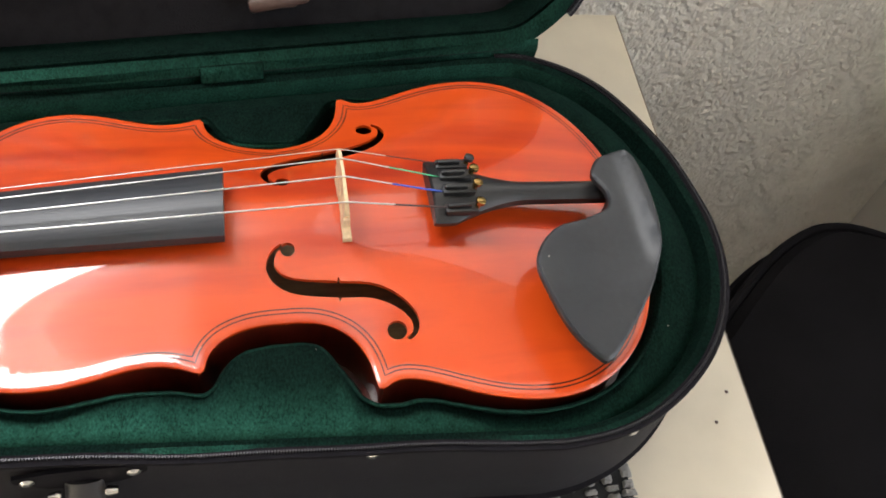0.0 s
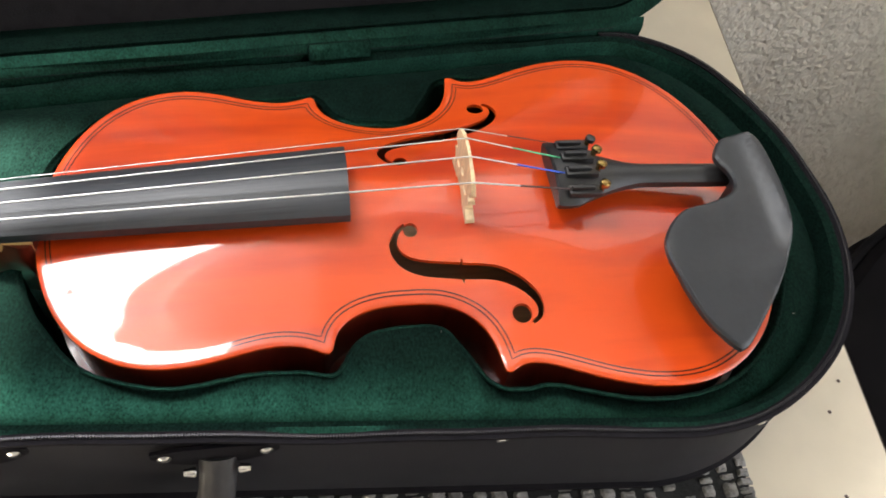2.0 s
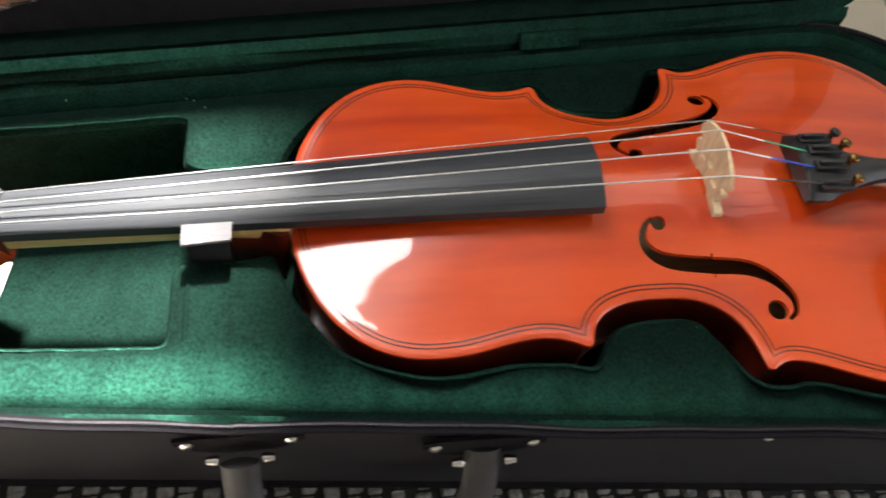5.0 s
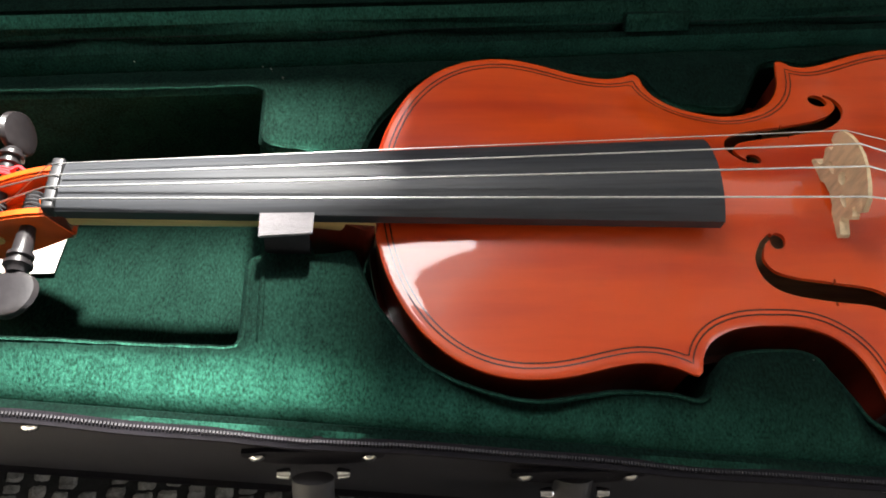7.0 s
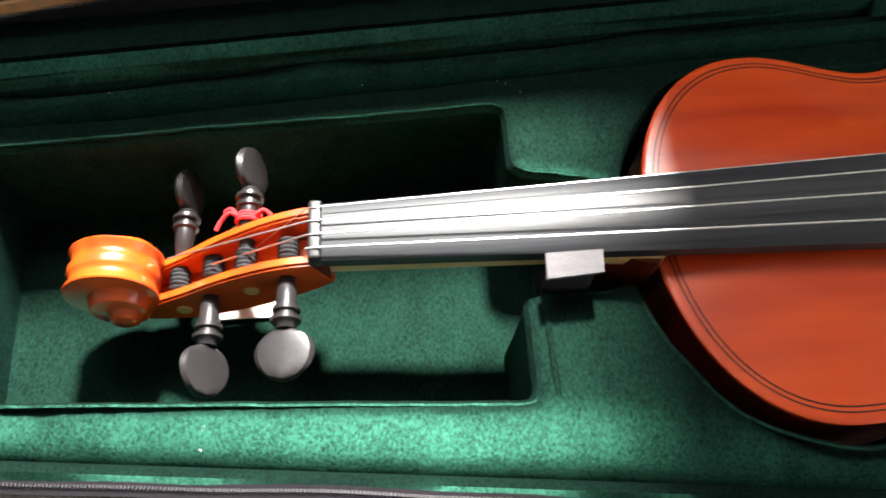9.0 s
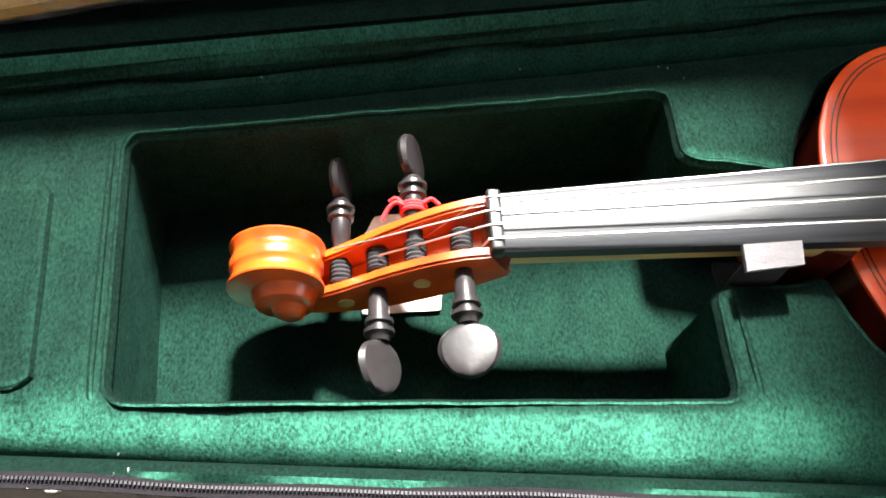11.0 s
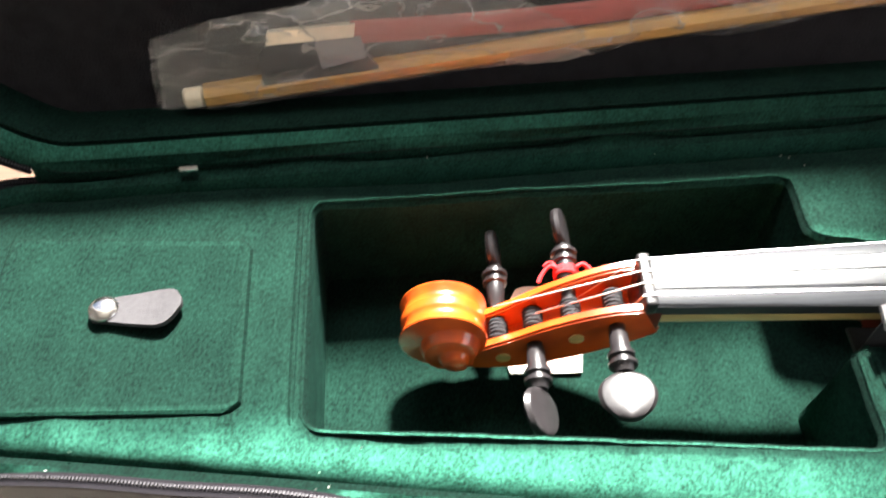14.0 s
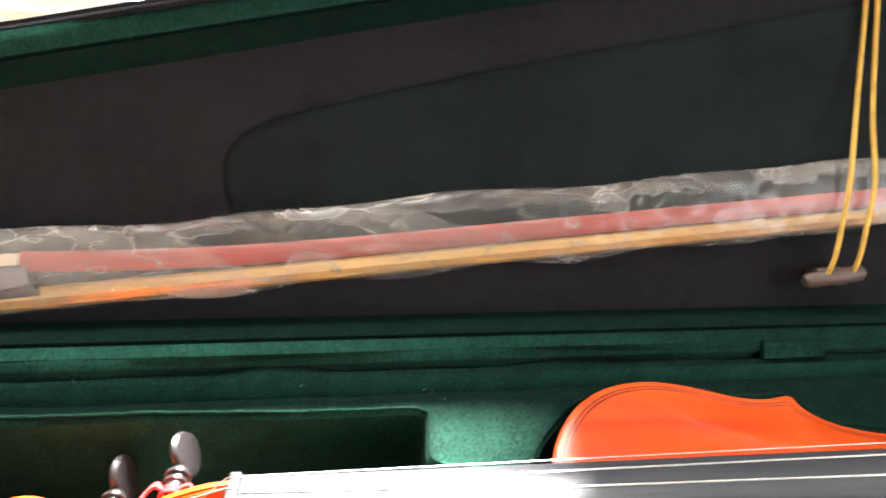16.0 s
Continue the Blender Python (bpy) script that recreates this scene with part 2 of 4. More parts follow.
def film_material():
    """Thin clear plastic with creases; glints on creases and facets are painted in as pale diffuse colour."""
    m = bpy.data.materials.new("clear_film")
    m.use_nodes = True
    nt = m.node_tree
    nt.nodes.remove(nt.nodes["Principled BSDF"])
    out = nt.nodes["Material Output"]
    tr, gl, df = nt.nodes.new("ShaderNodeBsdfTransparent"), nt.nodes.new("ShaderNodeBsdfGlossy"), nt.nodes.new("ShaderNodeBsdfDiffuse")
    gl.inputs["Roughness"].default_value = 0.28
    df.inputs["Color"].default_value = (0.55, 0.5, 0.46, 1)
    m1, m2 = nt.nodes.new("ShaderNodeMixShader"), nt.nodes.new("ShaderNodeMixShader")
    co, mp = nt.nodes.new("ShaderNodeTexCoord"), nt.nodes.new("ShaderNodeMapping")
    mp.inputs["Scale"].default_value, mp.inputs["Rotation"].default_value = (0.45, 1.3, 1.0), (0, 0, 0.35)
    nt.links.new(co.outputs["Object"], mp.inputs[0])
    edge, cell = nt.nodes.new("ShaderNodeTexVoronoi"), nt.nodes.new("ShaderNodeTexVoronoi")
    edge.feature = "DISTANCE_TO_EDGE"
    n, warp = nt.nodes.new("ShaderNodeTexNoise"), nt.nodes.new("ShaderNodeVectorMath")
    n.inputs["Scale"].default_value, n.inputs["Detail"].default_value = 40, 3
    nt.links.new(mp.outputs[0], n.inputs["Vector"])
    warp.operation, warp.inputs[1].default_value = "MULTIPLY_ADD", (0.05, 0.03, 0.03)
    nt.links.new(n.outputs["Color"], warp.inputs[0])
    nt.links.new(mp.outputs[0], warp.inputs[2])
    for q in (edge, cell):
        q.inputs["Scale"].default_value = 46
        nt.links.new(warp.outputs[0], q.inputs["Vector"])
    rg, face, veil = nt.nodes.new("ShaderNodeMapRange"), nt.nodes.new("ShaderNodeMath"), nt.nodes.new("ShaderNodeMath")
    rg.inputs[1].default_value, rg.inputs[2].default_value, rg.inputs[3].default_value, rg.inputs[4].default_value = 0.0, 0.04, 0.26, 0.05
    nt.links.new(edge.outputs["Distance"], rg.inputs[0])
    face.operation, veil.operation = "POWER", "MULTIPLY_ADD"
    face.inputs[1].default_value, veil.inputs[1].default_value = 3.0, 0.45
    nt.links.new(cell.outputs["Color"], face.inputs[0])
    nt.links.new(face.outputs[0], veil.inputs[0])
    nt.links.new(rg.outputs[0], veil.inputs[2])
    nt.links.new(veil.outputs[0], m1.inputs[0])
    nt.links.new(tr.outputs[0], m1.inputs[1])
    nt.links.new(df.outputs[0], m1.inputs[2])
    m2.inputs[0].default_value = 0.05
    nt.links.new(m1.outputs[0], m2.inputs[1])
    nt.links.new(gl.outputs[0], m2.inputs[2])
    bp = nt.nodes.new("ShaderNodeBump")
    bp.inputs["Strength"].default_value, bp.inputs["Distance"].default_value = 0.35, 0.004
    nt.links.new(n.outputs[0], bp.inputs["Height"])
    nt.links.new(bp.outputs[0], gl.inputs["Normal"])
    nt.links.new(m2.outputs[0], out.inputs[0])
    return m


M["film"] = film_material()


# ---------------- mesh helpers ----------------
def part(name, bm, mat, parent=None, label="", smooth=True, m=None):
    me = bpy.data.meshes.new(name)
    bmesh.ops.recalc_face_normals(bm, faces=bm.faces)
    bm.to_mesh(me)
    bm.free()
    me.materials.append(M[mat])
    if smooth:
        me.shade_smooth()
        me.set_sharp_from_angle(angle=radians(38))
    ob = new(name, me)
    ob.parent = parent
    if m is not None:
        ob.matrix_local = m
    return tagged(ob, label)


def raw(verts, faces):
    bm = bmesh.new()
    vs = [bm.verts.new(v) for v in verts]
    for f in faces:
        try:
            bm.faces.new([vs[i] for i in f])
        except ValueError:
            pass
    return bm


def empty(name, label, category, group="", kind="", at=None):
    ob = new(name)
    ob.empty_display_size = 0.02
    if at is not None:
        ob.matrix_world = at
    return tagged(ob, label, category, group, kind)


def box(x0, x1, y0, y1, z0, z1, bevel=0.0, seg=2):
    bm = bmesh.new()
    bmesh.ops.create_cube(bm, size=1, matrix=Matrix.Translation(((x0 + x1) / 2, (y0 + y1) / 2, (z0 + z1) / 2)) @ Matrix.Diagonal((x1 - x0, y1 - y0, z1 - z0, 1)))
    if bevel:
        bmesh.ops.bevel(bm, geom=bm.edges[:], offset=bevel, segments=seg, profile=0.5, affect="EDGES")
    return bm


def tube(pts, rad, seg=8, squash=1.0, up=(0, 0, 1)):
    """A round (or flattened) tube along points; rad is one radius or one for each point."""
    pts = [Vector(p) for p in pts]
    rs = [float(r) for r in (rad if isinstance(rad, (list, tuple)) else [rad] * len(pts))]
    vs, fs = [], []
    for i, p in enumerate(pts):
        d = (pts[min(i + 1, len(pts) - 1)] - pts[max(i - 1, 0)]).normalized()
        a = d.cross(Vector(up))
        a = a.normalized() if a.length > 1e-6 else Vector((1, 0, 0))
        b = a.cross(d)
        for k in range(seg):
            t = 2 * math.pi * k / seg
            vs.append(p + rs[i] * (a * math.cos(t) + b * math.sin(t) * squash))
    for i in range(len(pts) - 1):
        for k in range(seg):
            fs.append((i * seg + k, i * seg + (k + 1) % seg, (i + 1) * seg + (k + 1) % seg, (i + 1) * seg + k))
    fs += [tuple(range(seg)), tuple(range(len(pts) * seg - seg, len(pts) * seg))]
    return raw(vs, fs)


def lathe(profile, seg=32, wobble=None):
    """Turns (height, radius) pairs round the z axis; closed at both ends."""
    vs, fs = [], []
    for z, r in profile:
        for k in range(seg):
            t = 2 * math.pi * k / seg
            q = r * (wobble(t, z) if wobble else 1)
            vs.append((q * math.cos(t), q * math.sin(t), z))
    n = len(profile)
    for i in range(n - 1):
        for k in range(seg):
            fs.append((i * seg + k, i * seg + (k + 1) % seg, (i + 1) * seg + (k + 1) % seg, (i + 1) * seg + k))
    fs += [tuple(range(seg)), tuple(range((n - 1) * seg, n * seg))]
    return raw(vs, fs)


def bez(p0, c1, c2, p1, n):
    out = []
    for i in range(n):
        t = i / n
        out.append(tuple((1 - t) ** 3 * a + 3 * t * (1 - t) ** 2 * b + 3 * t * t * (1 - t) * c + t ** 3 * d for a, b, c, d in zip(p0, c1, c2, p1)))
    return out


def smooth_line(pts, n, closed=False):
    """Catmull-Rom through points."""
    out, k = [], len(pts)
    for i in range(k if closed else k - 1):
        p = [np.array(pts[(i + j) % k] if closed else pts[min(max(i + j, 0), k - 1)], float) for j in (-1, 0, 1, 2)]
        for s in range(n):
            t = s / n
            out.append(tuple(0.5 * (2 * p[1] + (p[2] - p[0]) * t + (2 * p[0] - 5 * p[1] + 4 * p[2] - p[3]) * t ** 2 + (3 * p[1] - p[0] - 3 * p[2] + p[3]) * t ** 3)))
    if not closed:
        out.append(tuple(map(float, pts[-1])))
    return out


def resample(loop, step):
    """Even points round a closed loop."""
    p = np.array(list(loop) + [loop[0]], float)
    seg = np.linalg.norm(np.diff(p, axis=0), axis=1)
    cum = np.concatenate([[0], np.cumsum(seg)])
    n = max(8, int(cum[-1] / step))
    t = np.linspace(0, cum[-1], n, endpoint=False)
    return np.stack([np.interp(t, cum, p[:, i]) for i in range(2)], 1)


def inside(points, loop):
    x, y = points[:, 0], points[:, 1]
    res = np.zeros(len(points), bool)
    a = np.asarray(loop)
    b = np.roll(a, -1, 0)
    for (x0, y0), (x1, y1) in zip(a, b):
        hit = ((y0 > y) != (y1 > y)) & (x < (x1 - x0) * (y - y0) / (y1 - y0 + 1e-15) + x0)
        res ^= hit
    return res


def distance(points, loop):
    """Distance of points from a closed loop's line."""
    a = np.asarray(loop)
    b = np.roll(a, -1, 0)
    best = np.full(len(points), 1e9)
    for p, q in zip(a, b):
        d = q - p
        t = np.clip(((points - p) @ d) / max(d @ d, 1e-15), 0, 1)
        best = np.minimum(best, np.linalg.norm(points - (p + t[:, None] * d), axis=1))
    return best


def sheet(outer, holes=(), step=0.006, rings=(), extra=()):
    """A flat triangulated sheet bounded by loops: points (n, 2) and triangles."""
    from mathutils.geometry import delaunay_2d_cdt
    loops = [np.asarray(outer)] + [np.asarray(h) for h in holes]
    pts, edges = [], []
    for lp in loops:
        k = len(pts)
        pts += [tuple(p) for p in lp]
        edges += [(k + i, k + (i + 1) % len(lp)) for i in range(len(lp))]
    lo, hi = loops[0].min(0), loops[0].max(0)
    gx, gy = np.meshgrid(np.arange(lo[0], hi[0], step), np.arange(lo[1], hi[1], step))
    gx = gx + (np.arange(gx.shape[0]) % 2)[:, None] * step / 2
    cand = [np.stack([gx.ravel(), gy.ravel()], 1)]
    for lp in loops:
        nx = np.roll(lp, -1, 0) - np.roll(lp, 1, 0)
        nrm = np.stack([-nx[:, 1], nx[:, 0]], 1) / (np.linalg.norm(nx, axis=1)[:, None] + 1e-12)
        for r in rings:
            cand += [lp + nrm * r, lp - nrm * r]
    bulk = np.concatenate(cand)
    ok = inside(bulk, loops[0])
    for h in loops[1:]:
        ok &= ~inside(bulk, h)
    bulk = bulk[ok]
    dist = np.min([distance(bulk, lp) for lp in loops], axis=0)
    need = (min(rings) * 0.9) if rings else step * 0.5
    bulk = bulk[dist > need]
    allp = [Vector(p) for p in pts] + [Vector(p) for p in bulk]
    v, e, f, *_ = delaunay_2d_cdt(allp, edges, [], 0, 1e-7)
    v = np.array([tuple(p) for p in v])
    f = np.array([t for t in f if len(t) == 3])
    c = v[f].mean(1)
    keep = inside(c, loops[0])
    for h in loops[1:]:
        keep &= ~inside(c, h)
    return v, f[keep]


def slab(outer, z0, z1, holes=(), step=0.01):
    """A plate between two heights with straight sides."""
    v, f = sheet(outer, holes, step)
    n = len(v)
    vs = [(x, y, z1) for x, y in v] + [(x, y, z0) for x, y in v]
    fs = [tuple(t) for t in f] + [tuple(n + i for i in t[::-1]) for t in f]
    cnt = {}
    for t in f:
        for a, b in ((t[0], t[1]), (t[1], t[2]), (t[2], t[0])):
            cnt[(min(a, b), max(a, b))] = cnt.get((min(a, b), max(a, b)), 0) + 1
    fs += [(a, b, n + b, n + a) for (a, b), k in cnt.items() if k == 1]
    return raw(vs, fs)


def carve(ob, cutters):
    """Cuts solids out of a mesh for good."""
    for c in cutters:
        md = ob.modifiers.new("cut", "BOOLEAN")
        md.operation, md.solver, md.object = "DIFFERENCE", "EXACT", c
        dg = bpy.context.evaluated_depsgraph_get()
        me = bpy.data.meshes.new_from_object(ob.evaluated_get(dg))
        ob.modifiers.clear()
        ob.data = me
    for c in cutters:
        bpy.data.objects.remove(c)


# ---------------- the room ----------------
TOP = 0.010        # table top
wall = empty("wall_back", "rough grey plastered wall behind the table", "wall", kind="structure")
X0, X1, ZF, ZC, YN = -1.7, WALL_X, -0.74, 1.75, -2.1
edges = [X0] + [x for w in WINS for x in w[:2]] + [X1]
for a, b in zip(edges[::2], edges[1::2]):
    part("wall_panel", box(a, b, WALL_Y, WALL_Y + 0.12, ZF, ZC), "plaster", wall, smooth=False)
for x0, x1, z0, z1 in WINS:
    part("wall_panel", box(x0, x1, WALL_Y, WALL_Y + 0.12, ZF, z0), "plaster", wall, smooth=False)
    part("wall_panel", box(x0, x1, WALL_Y, WALL_Y + 0.12, z1, ZC), "plaster", wall, smooth=False)
for nm, b in (("wall_left", box(X0 - 0.1, X0, YN, WALL_Y, ZF, ZC)), ("wall_front", box(X0, X1, YN - 0.1, YN, ZF, ZC))):
    tagged(part(nm, b, "room", smooth=False), "plain pale painted wall of the room", "wall", kind="structure")
right = empty("wall_right", "plain pale painted wall with an added opening for fill light", "wall", kind="structure")
for b in (box(X1, X1 + 0.1, YN, SIDE[0], ZF, ZC), box(X1, X1 + 0.1, SIDE[1], WALL_Y, ZF, ZC), box(X1, X1 + 0.1, SIDE[0], SIDE[1], ZF, SIDE[2]), box(X1, X1 + 0.1, SIDE[0], SIDE[1], SIDE[3], ZC)):
    part("wall_panel", b, "room", right, smooth=False)
tagged(part("ceiling", box(X0, X1, YN, WALL_Y, ZC, ZC + 0.1), "room", smooth=False), "plain pale ceiling", "ceiling", kind="structure")
tagged(part("floor", box(X0, X1, YN, WALL_Y, ZF - 0.1, ZF), "oak", smooth=False), "warm wooden floor", "floor", kind="structure")
fy0, fy1 = WALL_Y + 0.075, WALL_Y + 0.115
for k, (x0, x1, z0, z1) in enumerate(WINS):
    win = empty("window_%d" % (k + 1), "white painted window frame round a lamp-lit opening", "window", kind="structure")
    for b in (box(x0, x0 + 0.03, fy0, fy1, z0, z1, 0.004), box(x1 - 0.03, x1, fy0, fy1, z0, z1, 0.004), box(x0 + 0.03, x1 - 0.03, fy0, fy1, z1 - 0.03, z1, 0.004), box(x0 + 0.03, x1 - 0.03, fy0, fy1, z0, z0 + 0.03, 0.004)):
        part("window_frame", b, "frame", win)
    if k:
        # added panel, unseen: stops the sun at the made-up second opening
        part("sun_stop", box(x0 + 0.03, x1 - 0.03, fy0 + 0.010, fy0 + 0.016, z0 + 0.03, z1 - 0.03), "frame", win, "added white panel that keeps the sun out", smooth=False)
    else:
        part("window_sill", box(x0, x1, WALL_Y - 0.03, fy0, z0 + 0.0005, z0 + 0.014, 0.004), "frame", win)


def table():
    t = empty("table", "cream laminate table with a dark edge band", "table")
    def at(u, v):  # u from the far right corner along the far edge, v along the right edge
        return (0.464 - u * 0.9956 - v * 0.094, 0.283 + u * 0.02 - v * 0.9956)
    loop = [at(0, 0), at(0, 0.75), at(1.15, 0.75), at(1.15, 0)]
    part("tabletop", slab(np.array(loop), TOP - 0.024, TOP, step=0.2), "table", t, smooth=False)
    outer = [at(-0.002, -0.002), at(-0.002, 0.752), at(1.152, 0.752), at(1.152, -0.002)]
    part("edge_band", slab(np.array(outer), TOP - 0.023, TOP - 0.0015, [np.array(loop)], step=0.2), "edge", t, smooth=False)
    for u, v in ((0.06, 0.06), (0.06, 0.69), (1.09, 0.06), (1.09, 0.69)):
        x, y = at(u, v)
        part("leg", box(x - 0.022, x + 0.022, y - 0.022, y + 0.022, ZF, TOP - 0.024, 0.003), "frame", t)


table()


# ---------------- violin case ----------------
RIM = 0.085


def half_width(x):
    if x < -0.35:
        return 0.0745 * max(0.0, 1 - ((x + 0.35) / 0.072) ** 2) ** 0.5
    if x > 0.285:
        return 0.1245 * max(0.0, 1 - ((x - 0.285) / 0.123) ** 2) ** 0.5
    return 0.0745 + (x + 0.35) * 0.0785


def case_loop(step=0.006):
    near = [(-0.35 - 0.072 * math.cos(a), -0.0745 * math.sin(a)) for a in np.linspace(0, math.pi / 2, 16)]
    near += [(x, -half_width(x)) for x in np.linspace(-0.33, 0.27, 40)]
    near += [(0.285 + 0.118 * math.sin(a), -0.1245 * math.cos(a)) for a in np.linspace(0, math.pi / 2, 24)]
    far = smooth_line([(0.403, 0.004), (0.3965, 0.050), (0.379, 0.092), (0.358, 0.118), (0.328, 0.1375), (0.295, 0.1385), (0.26, 0.1345)], 6)
    far += [(x, 0.0606 + 0.1212 * (x + 0.35)) for x in np.linspace(0.24, -0.35, 40)]
    far += smooth_line([(-0.362, 0.0590), (-0.386, 0.0570), (-0.405, 0.047), (-0.418, 0.026), (-0.4215, 0.004)], 5)[1:]
    return resample(near + far[1:], step)


def inset(loop, d):
    """A loop moved inwards (counter-clockwise loops) by d, smoothed of crossings."""
    nx = np.roll(loop, -1, 0) - np.roll(loop, 1, 0)
    nrm = np.stack([-nx[:, 1], nx[:, 0]], 1) / np.linalg.norm(nx, axis=1)[:, None]
    q = loop + nrm * d
    return q[distance(q, loop) > abs(d) * 0.97] if d else q


def rings_mesh(rings, cap_first=False, cap_last=False):
    """Joins loops of equal length, given as (loop, z), into one skin."""
    n = len(rings[0][0])
    vs = [(p[0], p[1], z[i] if hasattr(z, "__len__") else z) for lp, z in rings for i, p in enumerate(lp)]
    fs = [(r * n + i, r * n + (i + 1) % n, (r + 1) * n + (i + 1) % n, (r + 1) * n + i) for r in range(len(rings) - 1) for i in range(n)]
    if cap_first:
        fs.append(tuple(range(n)))
    if cap_last:
        fs.append(tuple(range((len(rings) - 1) * n, len(rings) * n)))
    return raw(vs, fs)


def move_loop(loop, d):
    nx = np.roll(loop, -1, 0) - np.roll(loop, 1, 0)
    return loop + np.stack([-nx[:, 1], nx[:, 0]], 1) / np.linalg.norm(nx, axis=1)[:, None] * d


CASE = case_loop()
case = empty("violin_case", "open black violin case lined with dark green velvet", "violin case")


def wavy(lp, z, a=0.0014):
    return [z + a * (1.5 if p[0] < -0.02 else 1.0) * (math.sin(p[0] * 38 + 3 * p[1]) + 0.5 * math.sin(p[0] * 91)) for p in lp]


part("shell", rings_mesh([(move_loop(CASE, 0.005), 0.014), (move_loop(CASE, 0.005), 0.081), (CASE, wavy(CASE, 0.081)), (move_loop(CASE, -0.001), 0.05), (move_loop(CASE, -0.0005), 0.022),
                          (move_loop(CASE, 0.002), 0.0135), (move_loop(CASE, 0.009), TOP + 0.0004)], False, True), "shell", case)
part("piping", rings_mesh([(move_loop(CASE, 0.0), 0.0205), (move_loop(CASE, -0.0022), 0.019), (move_loop(CASE, -0.002), 0.0165), (move_loop(CASE, 0.001), 0.0155)]), "tape", case)
part("rim_lining", rings_mesh([(move_loop(CASE, 0.0005), wavy(CASE, 0.0835)), (move_loop(CASE, 0.0030), 0.0838), (move_loop(CASE, 0.0058), 0.0825), (move_loop(CASE, 0.0080), 0.077), (move_loop(CASE, 0.0105), 0.067)]), "velvet", case)


def cavity_loop():
    side = [(-0.006, 0.022), (0.000, 0.040), (0.008, 0.054), (0.026, 0.075), (0.060, 0.087), (0.095, 0.083), (0.118, 0.084), (0.130, 0.086), (0.138, 0.074), (0.147, 0.067), (0.165, 0.065), (0.181, 0.067),
            (0.190, 0.080), (0.200, 0.097), (0.212, 0.100), (0.227, 0.099), (0.266, 0.1095), (0.304, 0.1055), (0.334, 0.0855), (0.356, 0.053), (0.365, 0.02)]
    far = smooth_line(side, 5)
    near = smooth_line([(x, -y + 0.003) for x, y in side][::-1], 5)
    slot_near = [(-0.018, -0.022), (-0.044, -0.0225), (-0.050, -0.026), (-0.050, -0.0615), (-0.0520, -0.0635)]
    pocket = [(-0.15, -0.060), (-0.2500, -0.0567), (-0.2533, -0.0535), (-0.2588, 0.0420), (-0.2560, 0.0454), (-0.15, 0.055), (-0.0520, 0.0640), (-0.050, 0.0620), (-0.050, 0.034), (-0.044, 0.030), (-0.018, 0.026)]
    lp = near + slot_near + pocket + far          # clockwise seen from above
    return resample(lp[::-1], 0.0030)


CAV = cavity_loop()
PAD, FLOOR = 0.0850, 0.030


def padding():
    outer = move_loop(CASE, 0.0078)
    v, f = sheet(outer, [CAV], 0.007, rings=(0.0012, 0.0032, 0.0065))
    d_out, d_in = distance(v, outer), distance(v, CAV)
    z = np.full(len(v), PAD)
    reach = np.interp(v[:, 0], [-0.29, -0.22], [0.014, 0.024])
    t = np.clip(1 - d_out / reach, 0, 1)
    z -= np.interp(v[:, 0], [-0.29, -0.22], [0.005, 0.0100]) * t ** 1.3 + 0.004 * t ** 8
    t = np.clip(1 - d_in / 0.0065, 0, 1)
    z -= 0.0042 * (1 - np.sqrt(1 - t ** 2))
    swell = lambda p: 0.0011 * noise.noise(Vector((p[0] * 28, p[1] * 28, 0))) + 0.0005 * noise.noise(Vector((p[0] * 90, p[1] * 90, 3)))
    z += np.array([swell(p) for p in v])
    vs, fs = [(a[0], a[1], b) for a, b in zip(v, z)], [tuple(t) for t in f]
    part("padding", raw(vs, fs), "velvet", case, "dark green velvet padding with violin-shaped recess")
    bead = resample(move_loop(CAV, -0.0022), 0.003)
    line = [(x, y, PAD - 0.0015 + swell((x, y)) + 0.0002 * math.sin(i * 1.7)) for i, (x, y) in enumerate(bead)]
    part("seam_piping", tube(line + line[:1], 0.00105, 8), "velvet", case, "piped seam along the recess edge")
    part("recess_wall", rings_mesh([(move_loop(CAV, -0.0014), [PAD - 0.0028 + swell(p) for p in CAV]), (move_loop(CAV, -0.0004), 0.076), (move_loop(CAV, -0.0005), 0.070), (CAV, 0.05), (move_loop(CAV, 0.001), FLOOR)]), "velvet", case)
    v, f = sheet(move_loop(CAV, -0.002), [], 0.012)
    part("recess_floor", raw([(a[0], a[1], FLOOR + 0.0012 * noise.noise(Vector((a[0] * 30, a[1] * 30, 7)))) for a in v], [tuple(t) for t in f]), "velvet", case)


padding()
# seams along the edges of the scroll pocket
for line in ([(-0.2585, -0.058, PAD - 0.003), (-0.2592, -0.050, PAD - 0.0004), (-0.2615, -0.01, PAD), (-0.2640, 0.036, PAD - 0.0004), (-0.2645, 0.044, PAD - 0.003)],
             [(-0.0415, -0.068, PAD - 0.003), (-0.0417, -0.061, PAD - 0.0004), (-0.042, -0.045, PAD), (-0.0425, -0.029, PAD - 0.0004), (-0.0425, -0.023, PAD - 0.003)]):
    part("seam_piping", tube(smooth_line(line, 6), 0.0013, 8), "velvet", case)


